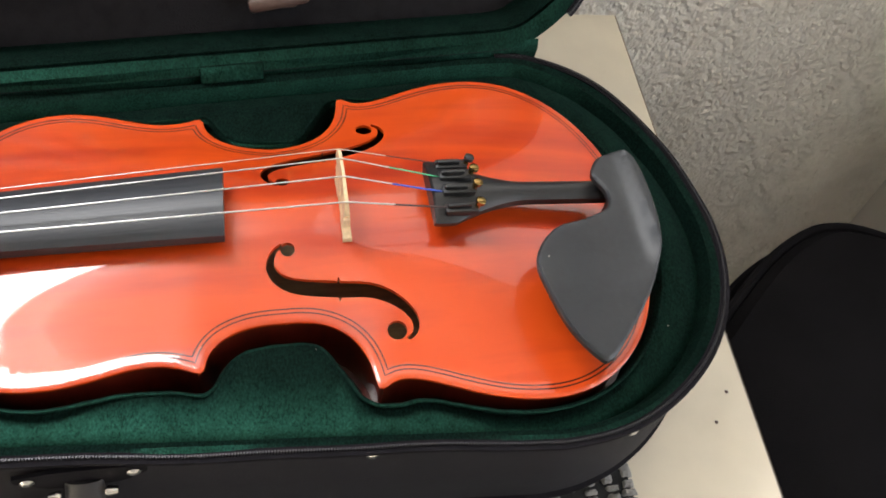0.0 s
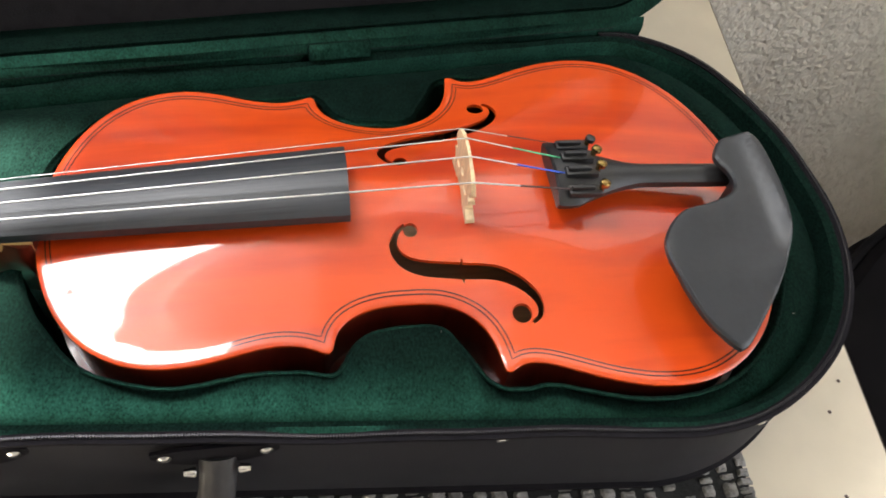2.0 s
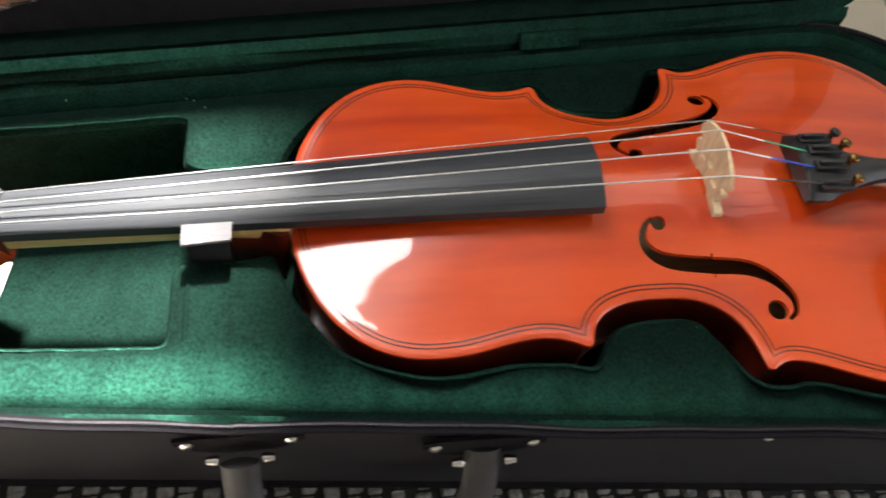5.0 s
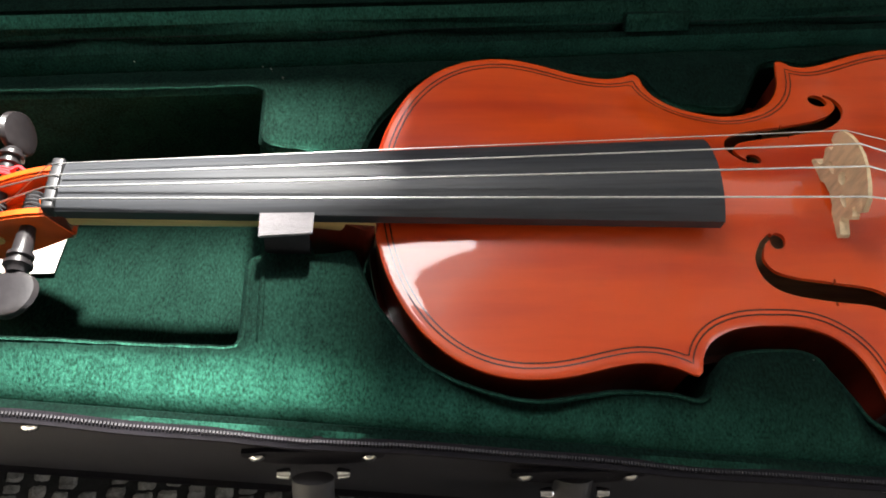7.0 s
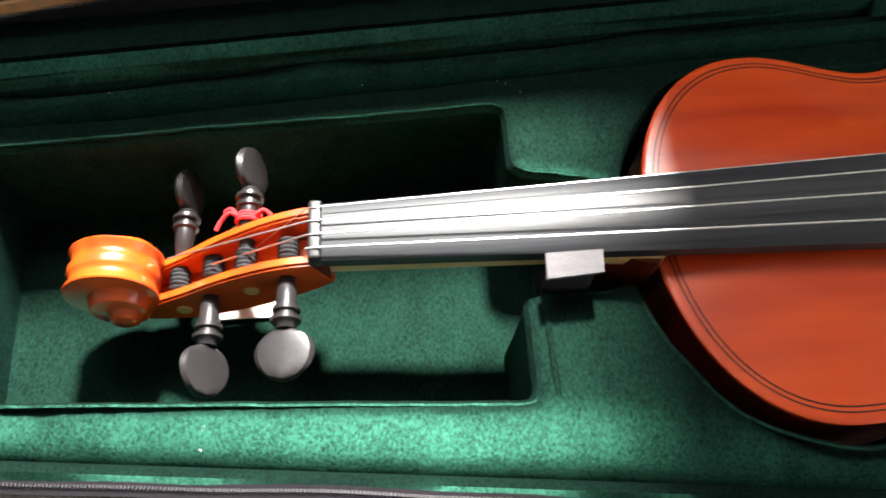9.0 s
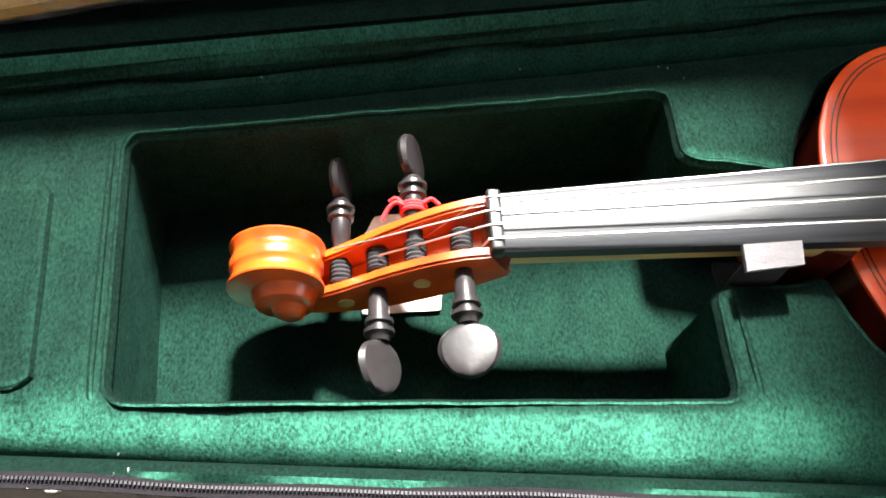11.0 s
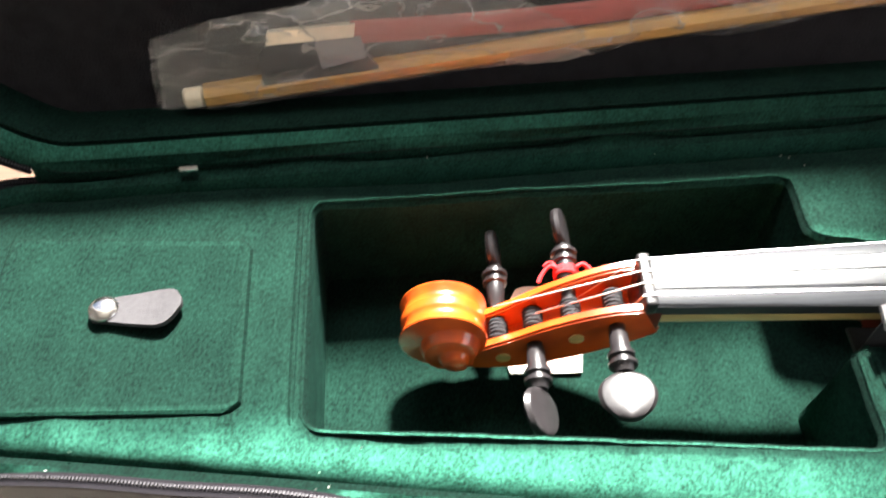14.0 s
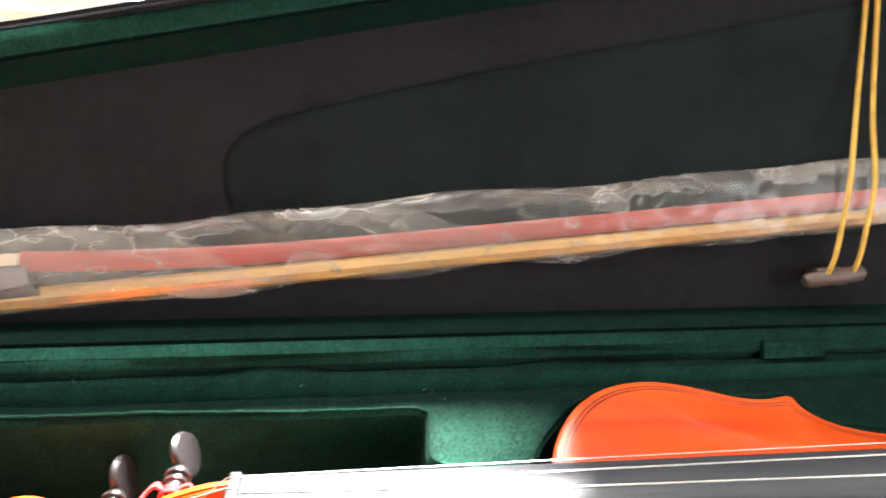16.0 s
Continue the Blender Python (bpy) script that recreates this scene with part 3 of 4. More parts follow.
rnd = random.Random(11)
vs, fs = [], []
for i in range(26):
    x, y = rnd.uniform(-0.39, 0.36), rnd.choice((-1, 1)) * rnd.uniform(0.066, 0.088)
    a, ln, k = rnd.uniform(0, 3.14), rnd.uniform(0.0003, 0.0010), len(vs)
    dx, dy = math.cos(a) * ln, math.sin(a) * ln
    vs += [(x - dx, y - dy, PAD + 0.0009), (x + dx * 0.2, y + dy * 0.2, PAD + 0.0019), (x + dx, y + dy, PAD + 0.0011), (x + 0.0003, y + 0.0003, PAD + 0.0006)]
    fs += [(k, k + 1, k + 3), (k + 1, k + 2, k + 3)]
tagged(part("lint", raw(vs, fs), "card", case, "tiny pale specks of lint"), kind="stuff")


def zipper(loop, z, keep, parent, wave=0.0014):
    """Tape and teeth along the kept part of a loop."""
    lp = resample(loop, 0.00125)
    out = move_loop(lp, -0.0008)
    vs, fs = [], []
    zz = wavy(lp, z, wave)
    nx = np.roll(lp, -1, 0) - np.roll(lp, 1, 0)
    nx = nx / np.linalg.norm(nx, axis=1)[:, None]
    for i, p in enumerate(out):
        if not keep(*p):
            continue
        tx, ny = nx[i], np.array([nx[i][1], -nx[i][0]])
        k = len(vs)
        for c in (0.0003, 0.0016):
            for a, b in ((-1, -1), (1, -1), (1, 1), (-1, 1)):
                q = p + tx * a * 0.00036 + ny * b * (0.0008 if c < 0.001 else 0.0005)
                vs.append((q[0], q[1], zz[i] + c))
        fs += [tuple(k + j for j in t) for t in ((0, 1, 2, 3), (4, 5, 6, 7), (0, 1, 5, 4), (1, 2, 6, 5), (2, 3, 7, 6), (3, 0, 4, 7))]
    tagged(part("zip_teeth", raw(vs, fs), "zip", parent, "row of dark grey zip teeth", smooth=False), kind="stuff")
    idx = [i for i, p in enumerate(out) if keep(*p)]
    vs, fs = [], []
    for i in range(len(out)):
        ny = np.array([nx[i][1], -nx[i][0]])
        for o, dz in ((-0.0022, 0.0003), (0.0028, 0.0003), (0.0028, -0.0014), (-0.0022, -0.0014)):
            q = out[i] + ny * o
            vs.append((q[0], q[1], zz[i] + dz))
    ok = set(idx)
    n = len(out)
    for i in range(n):
        j = (i + 1) % n
        if i in ok and j in ok:
            fs += [(4 * i + a, 4 * i + (a + 1) % 4, 4 * j + (a + 1) % 4, 4 * j + a) for a in range(4)]
    part("zip_tape", raw(vs, fs), "tape", parent)


zipper(CASE, 0.0835, lambda x, y: not (y > 0.03 and -0.375 < x < 0.31), case)


def screw(x, z, parent, r=0.0027, y=None):
    b = lathe([(0, r * 1.15), (0.0006, r * 1.15), (0.0014, r * 0.75), (0.0017, r * 0.3)], 16)
    part("screw", b, "chrome", parent, "small chrome screw", m=pose(x, (-half_width(x) - 0.001) if y is None else y, z, 90, 0, 4.5))


for x, z in ((-0.268, 0.0765), (-0.120, 0.0755), (0.199, 0.078), (0.32, 0.076)):
    screw(x, z, case)


def handle():
    y = -half_width(0.03) - 0.0015
    for cx in (-0.0195, 0.0795):
        yy = -half_width(cx) - 0.001
        plate = smooth_line([(cx - 0.026, 0.0745), (cx - 0.012, 0.0765), (cx + 0.012, 0.0765), (cx + 0.026, 0.0745)], 4) + smooth_line([(cx + 0.026, 0.0705), (cx + 0.013, 0.0625), (cx - 0.013, 0.0625), (cx - 0.026, 0.0705)], 4)
        part("handle_plate", slab(np.array(plate), 0, 0.0018, step=0.01), "tape", case, "black metal handle plate", m=Matrix.Translation((0, yy, 0)) @ Matrix(((1, 0, 0, 0), (0, 0, -1, 0), (0, 1, 0, 0), (0, 0, 0, 1))))
        screw(cx - 0.0205, 0.0715, case, 0.0026, yy - 0.002)
        screw(cx + 0.0205, 0.0715, case, 0.0026, yy - 0.002)
        for sgn in (-1, 1):
            part("rivet", tube([(cx + sgn * 0.0085, yy - 0.006, 0.064), (cx + sgn * 0.0095, yy - 0.006, 0.064), (cx + sgn * 0.0135, yy - 0.006, 0.064)], [0.0018, 0.0023, 0.0016], 14, up=(0, 1, 0)), "chrome", case, "chrome rivet")
    half = [(-0.0195, 0.004, 0.066), (-0.0190, 0.011, 0.057), (-0.0165, 0.019, 0.049), (-0.0095, 0.026, 0.042), (0.002, 0.030, 0.0375), (0.016, 0.0315, 0.036)]
    arc = [(x, y - d, z) for x, d, z in half] + [(0.030, y - 0.032, 0.0355)] + [(0.060 - x, y - d, z) for x, d, z in half[::-1]]
    line = smooth_line(arc, 6)
    part("carry_handle", tube(line, 0.0078, 14, 0.55, up=(0, -0.7, 0.7)), "grip", case, "dark grey moulded carrying handle")


handle()

# compartment flap with its pull tab
flap = part("compartment_flap", (lambda: (
    lambda lp: rings_mesh([(lp, 0.0835), (lp, 0.0860), (move_loop(lp, 0.0009), 0.0871), (move_loop(lp, 0.0025), 0.0874), (move_loop(lp, 0.0045), 0.0870)], False, True))(
        resample([(-0.372, -0.0555), (-0.281, -0.0535), (-0.2765, -0.050), (-0.2815, 0.020), (-0.286, 0.0245), (-0.374, 0.0235), (-0.378, 0.020), (-0.376, -0.051)], 0.004)))(), "velvet", case, "velvet flap of the accessory compartment")
part("pull_tab", slab(resample(smooth_line([(-0.337, -0.0145), (-0.336, -0.0105), (-0.331, -0.0085), (-0.318, -0.0065), (-0.3075, -0.005), (-0.3035, -0.0085), (-0.303, -0.013), (-0.308, -0.0205), (-0.318, -0.0205), (-0.331, -0.0185), (-0.3355, -0.018)], 4, True), 0.002), 0.0, 0.0022, step=0.006),
     "leather", flap, "grey leather pull tab", m=Matrix.Translation((-0.332, 0, 0.0880)) @ pose(0, 0, 0, 0, -5, 0) @ Matrix.Translation((0.332, 0, 0)))
part("snap_button", lathe([(0, 0.0056), (0.001, 0.0056), (0.0022, 0.0046), (0.0027, 0.0025), (0.0028, 0.0005)], 24), "chrome", flap, "shiny metal snap button", m=pose(-0.3318, -0.0135, 0.0901))
part("tab_post", lathe([(0, 0.003), (0.006, 0.003)], 12), "chrome", flap, m=pose(-0.3318, -0.0135, 0.0850))

# strap round the neck
part("neck_strap", slab(np.array([(-0.0435, -0.0215), (-0.0245, -0.0210), (-0.0245, -0.0100), (-0.0435, -0.0100)]), 0.0, 0.002, step=0.006), "black_cloth", case, "black strap under the neck", m=pose(0, 0, 0.0745))
part("strap_side", box(-0.0425, -0.0245, -0.0215, -0.0205, 0.0735, 0.0965, 0.0003), "black_cloth", case)
part("strap_end", slab(np.array([(-0.0435, -0.0310), (-0.0230, -0.0290), (-0.0225, -0.0205), (-0.0435, -0.0215)]), 0.0, 0.0022, step=0.006), "white_cloth", case, "white woven strap end", m=Matrix.Translation((0, -0.0205, 0.0990)) @ pose(0, 0, 0, 12, 0, 0) @ Matrix.Translation((0, 0.026, 0)))

# ---------------- the lid ----------------
PHI = radians(61)
hx = Vector((1, 0.1212, 0)).normalized()
yx = Vector((-0.1212, 1, 0)).normalized()
ux = yx * math.cos(PHI) + Vector((0, 0, 1)) * math.sin(PHI)
nxv = hx.cross(ux)
LID = Matrix(((hx.x, ux.x, nxv.x, -0.35), (hx.y, ux.y, nxv.y, 0.0606), (hx.z, ux.z, nxv.z, 0.0865), (0, 0, 0, 1)))


def lid_loop():
    head = smooth_line([(0.0, 0.134), (-0.030, 0.127), (-0.058, 0.115), (-0.080, 0.094), (-0.089, 0.068), (-0.083, 0.045), (-0.068, 0.0275), (-0.056, 0.0190), (-0.044, 0.0115), (-0.032, 0.0050), (-0.018, 0.0005)], 5)
    tail = smooth_line([(0.660, 0.0), (0.676, 0.0008), (0.690, 0.0045), (0.709, 0.016), (0.724, 0.031), (0.741, 0.065), (0.748, 0.115), (0.738, 0.172), (0.712, 0.220), (0.675, 0.249), (0.63, 0.257)], 5)
    return resample(head + [(s, 0.0) for s in np.linspace(0.0, 0.64, 40)] + tail + [(s, 0.134 + s * 0.1955) for s in np.linspace(0.6, 0.02, 30)], 0.006)


LL = lid_loop()
lid = part("lid", rings_mesh([(move_loop(LL, 0.003), -0.028), (move_loop(LL, 0.003), -0.0005), (LL, 0.0), (LL, -0.026), (move_loop(LL, 0.003), -0.033), (move_loop(LL, 0.010), -0.036)], False, True), "shell", case, "opened case lid", m=LID)
part("lid_rim_lining", rings_mesh([(move_loop(LL, 0.0005), 0.0006), (move_loop(LL, 0.005), 0.001), (move_loop(LL, 0.0115), -0.001), (move_loop(LL, 0.0125), -0.003), (move_loop(LL, 0.0135), -0.001), (move_loop(LL, 0.0165), -0.006), (move_loop(LL, 0.0185), -0.020), (move_loop(LL, 0.0205), -0.0265)]), "velvet", lid, "green velvet lid edge")
v, f = sheet(move_loop(LL, 0.0195), [], 0.012)
part("lid_floor", raw([(a[0], a[1], -0.0265 + 0.0008 * noise.noise(Vector((a[0] * 20, a[1] * 20, 1)))) for a in v], [tuple(t) for t in f]), "lid_cloth", lid, "black fabric lid lining")
padl = resample(smooth_line([(0.207, 0.082), (0.207, 0.103), (0.222, 0.117), (0.250, 0.126), (0.31, 0.141), (0.386, 0.158), (0.46, 0.172), (0.56, 0.192), (0.66, 0.190), (0.69, 0.12), (0.62, 0.07), (0.45, 0.055), (0.30, 0.055), (0.225, 0.064)], 6, True)[::-1], 0.005)
if inside(move_loop(padl, 0.003), padl).mean() < 0.5:
    padl = padl[::-1]
part("lid_pad", rings_mesh([(padl, -0.0262), (padl, -0.0245), (move_loop(padl, 0.0015), -0.0236), (move_loop(padl, 0.005), -0.0232)], False, True), "lid_pad", lid, "raised dark lid pad")
zipper(LL, 0.0005, lambda s, q: not (q < 0.02 and -0.03 < s < 0.72), lid, 0.0008)
part("hinge_cloth", raw([(s, q, z) for s in np.linspace(-0.03, 0.695, 40) for q, z in ((-0.008, -0.0045 + 0.001 * math.sin(s * 60)), (0.0, -0.0005 + 0.0008 * math.sin(s * 47)), (0.006, 0.0016 + 0.0008 * math.sin(s * 35)))],
     [(3 * i + a, 3 * i + a + 1, 3 * i + a + 4, 3 * i + a + 3) for i in range(39) for a in (0, 1)]), "velvet", lid)
part("hinge_tab", box(0.482, 0.518, -0.004, 0.006, -0.001, 0.0035, 0.0012), "velvet", lid, "small velvet hinge tab")
part("zip_stop", box(0.031, 0.0395, -0.002, 0.001, 0.002, 0.0042, 0.0008), "chrome", lid, "bright metal zip stop")


# bow in its plastic sleeve, resting in the lid
def stick_v(s):
    return 0.026 + (s - 0.037) * 0.087


def bow():
    b = empty("bow", "golden wooden violin bow wrapped in clear plastic", "bow", at=LID)
    z0 = -0.0165
    ss = np.linspace(0.044, 0.722, 24)
    part("stick", tube([(s, stick_v(s) + 0.0, z0) for s in ss], [0.0056 - 0.0012 * (s - 0.04) / 0.7 for s in ss], 8, up=(0, 0, 1)), "stick", b)
    part("button", tube([(0.0345, stick_v(0.0345), z0), (0.0355, stick_v(0.0355), z0), (0.0425, stick_v(0.0425), z0), (0.044, stick_v(0.044), z0)], [0.0035, 0.0046, 0.0046, 0.003], 12), "ivory", b, "pale screw button")
    gap = lambda s: 0.0105 + 0.0075 * max(0.0, 1 - (s - 0.112) / 0.16) ** 2
    fr = part("frog", slab(resample(smooth_line([(0.070, 0.031), (0.070, 0.044), (0.078, 0.0485), (0.105, 0.050), (0.114, 0.047), (0.117, 0.040), (0.121, 0.0365)], 3) + [(0.121, 0.0345), (0.070, 0.0300)], 0.002), z0 - 0.005, z0 + 0.005, step=0.005), "ebony", b, "dark frog")
    part("slide", slab(np.array([(0.073, 0.0475), (0.111, 0.0490), (0.112, 0.0545), (0.074, 0.0530)]), z0 - 0.0045, z0 + 0.0062, step=0.01), "ivory", fr, "ivory coloured frog slide")
    part("ferrule", slab(np.array([(0.096, 0.036), (0.116, 0.040), (0.114, 0.049), (0.094, 0.048)]), z0 - 0.0052, z0 + 0.0056, step=0.01), "white_cloth", fr, "pale ferrule")
    part("hair", tube([(s, stick_v(s) + gap(s), z0 + 0.001) for s in np.linspace(0.110, 0.712, 30)], 0.0050, 8, 0.35), "hair", b, "reddish bow hair ribbon")
    part("head", slab(np.array([(s, v + stick_v(0.72) - 0.094) for s, v in ((0.712, 0.092), (0.730, 0.095), (0.727, 0.104), (0.718, 0.109), (0.711, 0.105))]), z0 - 0.004, z0 + 0.004, step=0.01), "stick", b)
    # sleeve
    n, m2, vs, fs = 240, 32, [], []
    for i in range(n):
        s = 0.024 + 0.712 * i / (n - 1)
        c = stick_v(s) + 0.0115
        g = 0.5 + 0.5 * noise.noise(Vector((s * 14, 2.0, 0)))
        up, dn = 0.0165 + 0.009 * g, 0.0185 + 0.004 * noise.noise(Vector((s * 22, 7, 0)))
        sq = 1.0 if s > 0.05 else 0.75 + 0.25 * (s - 0.02) / 0.03
        for k in range(m2):
            t = 2 * math.pi * k / m2
            q = math.cos(t)
            crease = 0.0034 * (abs(noise.noise(Vector((s * 55 + 4 * q, q * 3, 4)))) - 0.25) + 0.0026 * (abs(noise.noise(Vector((s * 120 - 14 * q, q * 5 + 3, 1)))) - 0.25)
            vs.append((s, c + (q * up if q > 0 else q * dn) * sq, z0 + math.sin(t) * (0.0068 + 0.0015 * g) + crease))
    for i in range(n - 1):
        for k in range(m2):
            fs.append((i * m2 + k, i * m2 + (k + 1) % m2, (i + 1) * m2 + (k + 1) % m2, (i + 1) * m2 + k))
    part("sleeve", raw(vs, fs), "film", b, "crumpled clear plastic sleeve")


bow()
holder = empty("bow_holder", "brown toggle with golden elastic cord holding the bow", "bow holder", at=LID)
part("toggle", tube([(0.5150, 0.0355, -0.012), (0.517, 0.0358, -0.012), (0.549, 0.0400, -0.012), (0.551, 0.0402, -0.012)], [0.003, 0.0044, 0.0044, 0.003], 14), "toggle", holder)
part("toggle_base", box(0.524, 0.544, 0.033, 0.043, -0.0265, -0.014, 0.002), "toggle", holder)
for s0, s1 in ((0.5275, 0.5590), (0.5425, 0.5660)):
    part("cord", tube(smooth_line([(s0, 0.039, -0.010), (s0 + 0.002, 0.050, -0.006), (s0 + 0.005, 0.068, -0.0045), (s0 + 0.010, 0.092, -0.0055), (s0 * 0.4 + s1 * 0.6, 0.13, -0.014), (s1, 0.202, -0.0235)], 5), 0.0014, 8), "cord", holder)
part("cord_plate", box(0.553, 0.573, 0.198, 0.208, -0.026, -0.0205, 0.002), "toggle", holder)


# ---------------- the violin ----------------
ZT = 0.089
violin = empty("violin", "glossy red-orange varnished violin lying in its case", "violin")
HALF = (bez((0.0005, 0.0), (0.0005, 0.040), (0.020, 0.083), (0.062, 0.083), 26) + bez((0.062, 0.083), (0.088, 0.083), (0.103, 0.067), (0.1265, 0.0790), 16) + [(0.1265, 0.0790), (0.1285, 0.0790)]
        + bez((0.1300, 0.0770), (0.131, 0.062), (0.147, 0.0555), (0.166, 0.0555), 16) + bez((0.166, 0.0555), (0.186, 0.0555), (0.2025, 0.066), (0.2035, 0.0920), 16) + [(0.2040, 0.0935), (0.2070, 0.0940)]
        + bez((0.2085, 0.0930), (0.222, 0.082), (0.245, 0.1075), (0.283, 0.1075), 18) + bez((0.283, 0.1075), (0.327, 0.1075), (0.358, 0.062), (0.358, 0.0), 26) + [(0.358, 0.0)])
HX, HY = np.array([p[0] for p in HALF]), np.array([p[1] for p in HALF])
BODY = resample([(x, -y) for x, y in HALF] + [(x, y) for x, y in HALF[-2:0:-1]], 0.0025)


def sway(x):
    """How far the hand-cut outline lies off the line of the neck."""
    return np.interp(x, [0.0, 0.065, 0.115, 0.165, 0.205, 0.28, 0.358], [0.0025, 0.0038, 0.0024, 0.0003, 0.0015, 0.0021, 0.0022])


BODY[:, 1] += sway(BODY[:, 0])


# half width of the arch, smoothed along the body
ARCH_X = np.linspace(-0.03, 0.39, 421)
_wide = np.interp(ARCH_X, [0, 0.02, 0.06, 0.11, 0.166, 0.22, 0.28, 0.34, 0.358], [0.03, 0.066, 0.083, 0.076, 0.060, 0.085, 0.1075, 0.075, 0.03])
_soft = np.hanning(35) / np.hanning(35).sum()
ARCH_W = np.convolve(np.pad(np.maximum(np.interp(ARCH_X, HX, HY), _wide), 17, mode="edge"), _soft, mode="valid")


def plate_z(x, y):
    y = y - sway(x)
    q = np.clip(np.abs(y) / np.interp(x, ARCH_X, ARCH_W), 0, 1)
    a = np.clip(np.sin(np.pi * np.clip(x / 0.358, 0, 1)), 0, 1) ** 0.75
    return ZT + 0.0150 * a * (0.5 + 0.5 * np.cos(np.pi * q)) ** 0.85


def solid_sheet(loop, zt, zb, step, rings, holes=()):
    v, f = sheet(loop, holes, step, rings)
    n = len(v)
    vs = [(p[0], p[1], z) for p, z in zip(v, zt(v))] + [(p[0], p[1], z) for p, z in zip(v, zb(v))]
    fs = [tuple(t) for t in f] + [tuple(n + i for i in t[::-1]) for t in f]
    cnt = {}
    for t in f:
        for a, b in ((t[0], t[1]), (t[1], t[2]), (t[2], t[0])):
            k = (min(a, b), max(a, b))
            cnt[k] = cnt.get(k, 0) + 1
    fs += [(a, b, n + b, n + a) for (a, b), k in cnt.items() if k == 1]
    return raw(vs, fs)


def top_surface(v):
    d = distance(v, BODY)
    lip = 0.0006 * np.clip(1 - d / 0.0014, 0, 1) ** 2 + 0.0002 * np.exp(-((d - 0.007) / 0.004) ** 2)
    return plate_z(v[:, 0], v[:, 1]) - lip


FLINE = smooth_line([(0.1665, 0.0190), (0.1625, 0.0225), (0.1605, 0.0290), (0.1645, 0.0355), (0.1740, 0.0395), (0.1915, 0.0425), (0.2070, 0.0455), (0.2180, 0.0515), (0.2245, 0.0595), (0.2245, 0.0665), (0.2205, 0.0700)], 5)


def f_cutters(sign):
    n = len(FLINE)
    p = np.array(FLINE)
    d = np.gradient(p, axis=0)
    nr = np.stack([-d[:, 1], d[:, 0]], 1) / np.linalg.norm(d, axis=1)[:, None]
    hw = 0.0010 + 0.0029 * np.sin(np.pi * np.linspace(0, 1, n)) ** 2
    ribbon = np.concatenate([p + nr * hw[:, None], (p - nr * hw[:, None])[::-1]])
    circle = lambda x, y, r: np.array([(x + r * math.cos(t), y + r * math.sin(t)) for t in np.linspace(0, 2 * math.pi, 20, endpoint=False)])
    shapes = [ribbon, circle(0.1690, 0.0215, 0.0034), circle(0.2160, 0.0655, 0.0046), np.array([(0.1911, 0.0370), (0.1919, 0.0370), (0.1923, 0.0425), (0.1919, 0.0480), (0.1911, 0.0480), (0.1907, 0.0425)])]
    obs = []
    for sh in shapes:
        sh = sh * np.array([1, sign])
        n = len(sh)
        bm = raw([(x, y, 0.075) for x, y in sh] + [(x, y, 0.13) for x, y in sh], [tuple(range(n)), tuple(range(n, 2 * n))] + [(i, (i + 1) % n, n + (i + 1) % n, n + i) for i in range(n)])
        obs.append(part("cutter", bm, "inside", smooth=False))
    return obs


top = part("top_plate", solid_sheet(BODY, top_surface, lambda v: plate_z(v[:, 0], v[:, 1]) - 0.0019, 0.005, (0.0009, 0.0022, 0.0045, 0.0080)), "varnish", violin, "red-orange varnished spruce top")
carve(top, f_cutters(-1) + f_cutters(1))
top.data.shade_smooth()
top.data.set_sharp_from_angle(angle=radians(42))
for nm, o in (("purfling", 0.0042), ("purfling", 0.0062)):
    line = inset(BODY, o)
    a, b = move_loop(line, -0.00032), move_loop(line, 0.00032)
    gap = np.linalg.norm(np.roll(line, -1, 0) - line, axis=1) < 0.012
    za, zb = top_surface(a) + 0.00016, top_surface(b) + 0.00016
    n = len(line)
    part(nm, raw([(*p, z) for p, z in zip(a, za)] + [(*p, z) for p, z in zip(b, zb)], [(i, (i + 1) % n, n + (i + 1) % n, n + i) for i in range(n) if gap[i]]), "purfling", violin, "thin dark inlaid line")
RIBL = inset(BODY, 0.003)
part("ribs", rings_mesh([(RIBL, ZT - 0.0021), (RIBL, 0.053), (move_loop(RIBL, 0.0012), 0.053), (move_loop(RIBL, 0.0012), ZT - 0.0021), (RIBL, ZT - 0.0021)]), "rib", violin, "red ribs, darkened for the shade under the top")
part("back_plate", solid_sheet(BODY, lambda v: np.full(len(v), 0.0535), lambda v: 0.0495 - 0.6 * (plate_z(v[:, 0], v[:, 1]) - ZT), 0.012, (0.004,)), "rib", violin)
part("inner_back", slab(inset(BODY, 0.008), 0.0537, 0.0545, step=0.02), "inside", violin, "raw wood inside the body")
part("end_button", lathe([(0, 0.004), (0.006, 0.0045), (0.010, 0.007), (0.013, 0.005)], 16), "ebony", violin, m=pose(0.3545, 0, 0.071, 0, 90, 0))


def fb_station(x):
    t = (x + 0.124) / 0.265
    return 0.0120 + 0.0092 * t, 0.0925 + 0.0208 * t, 0.0016 + 0.0040 * t      # half width, edge height, crown


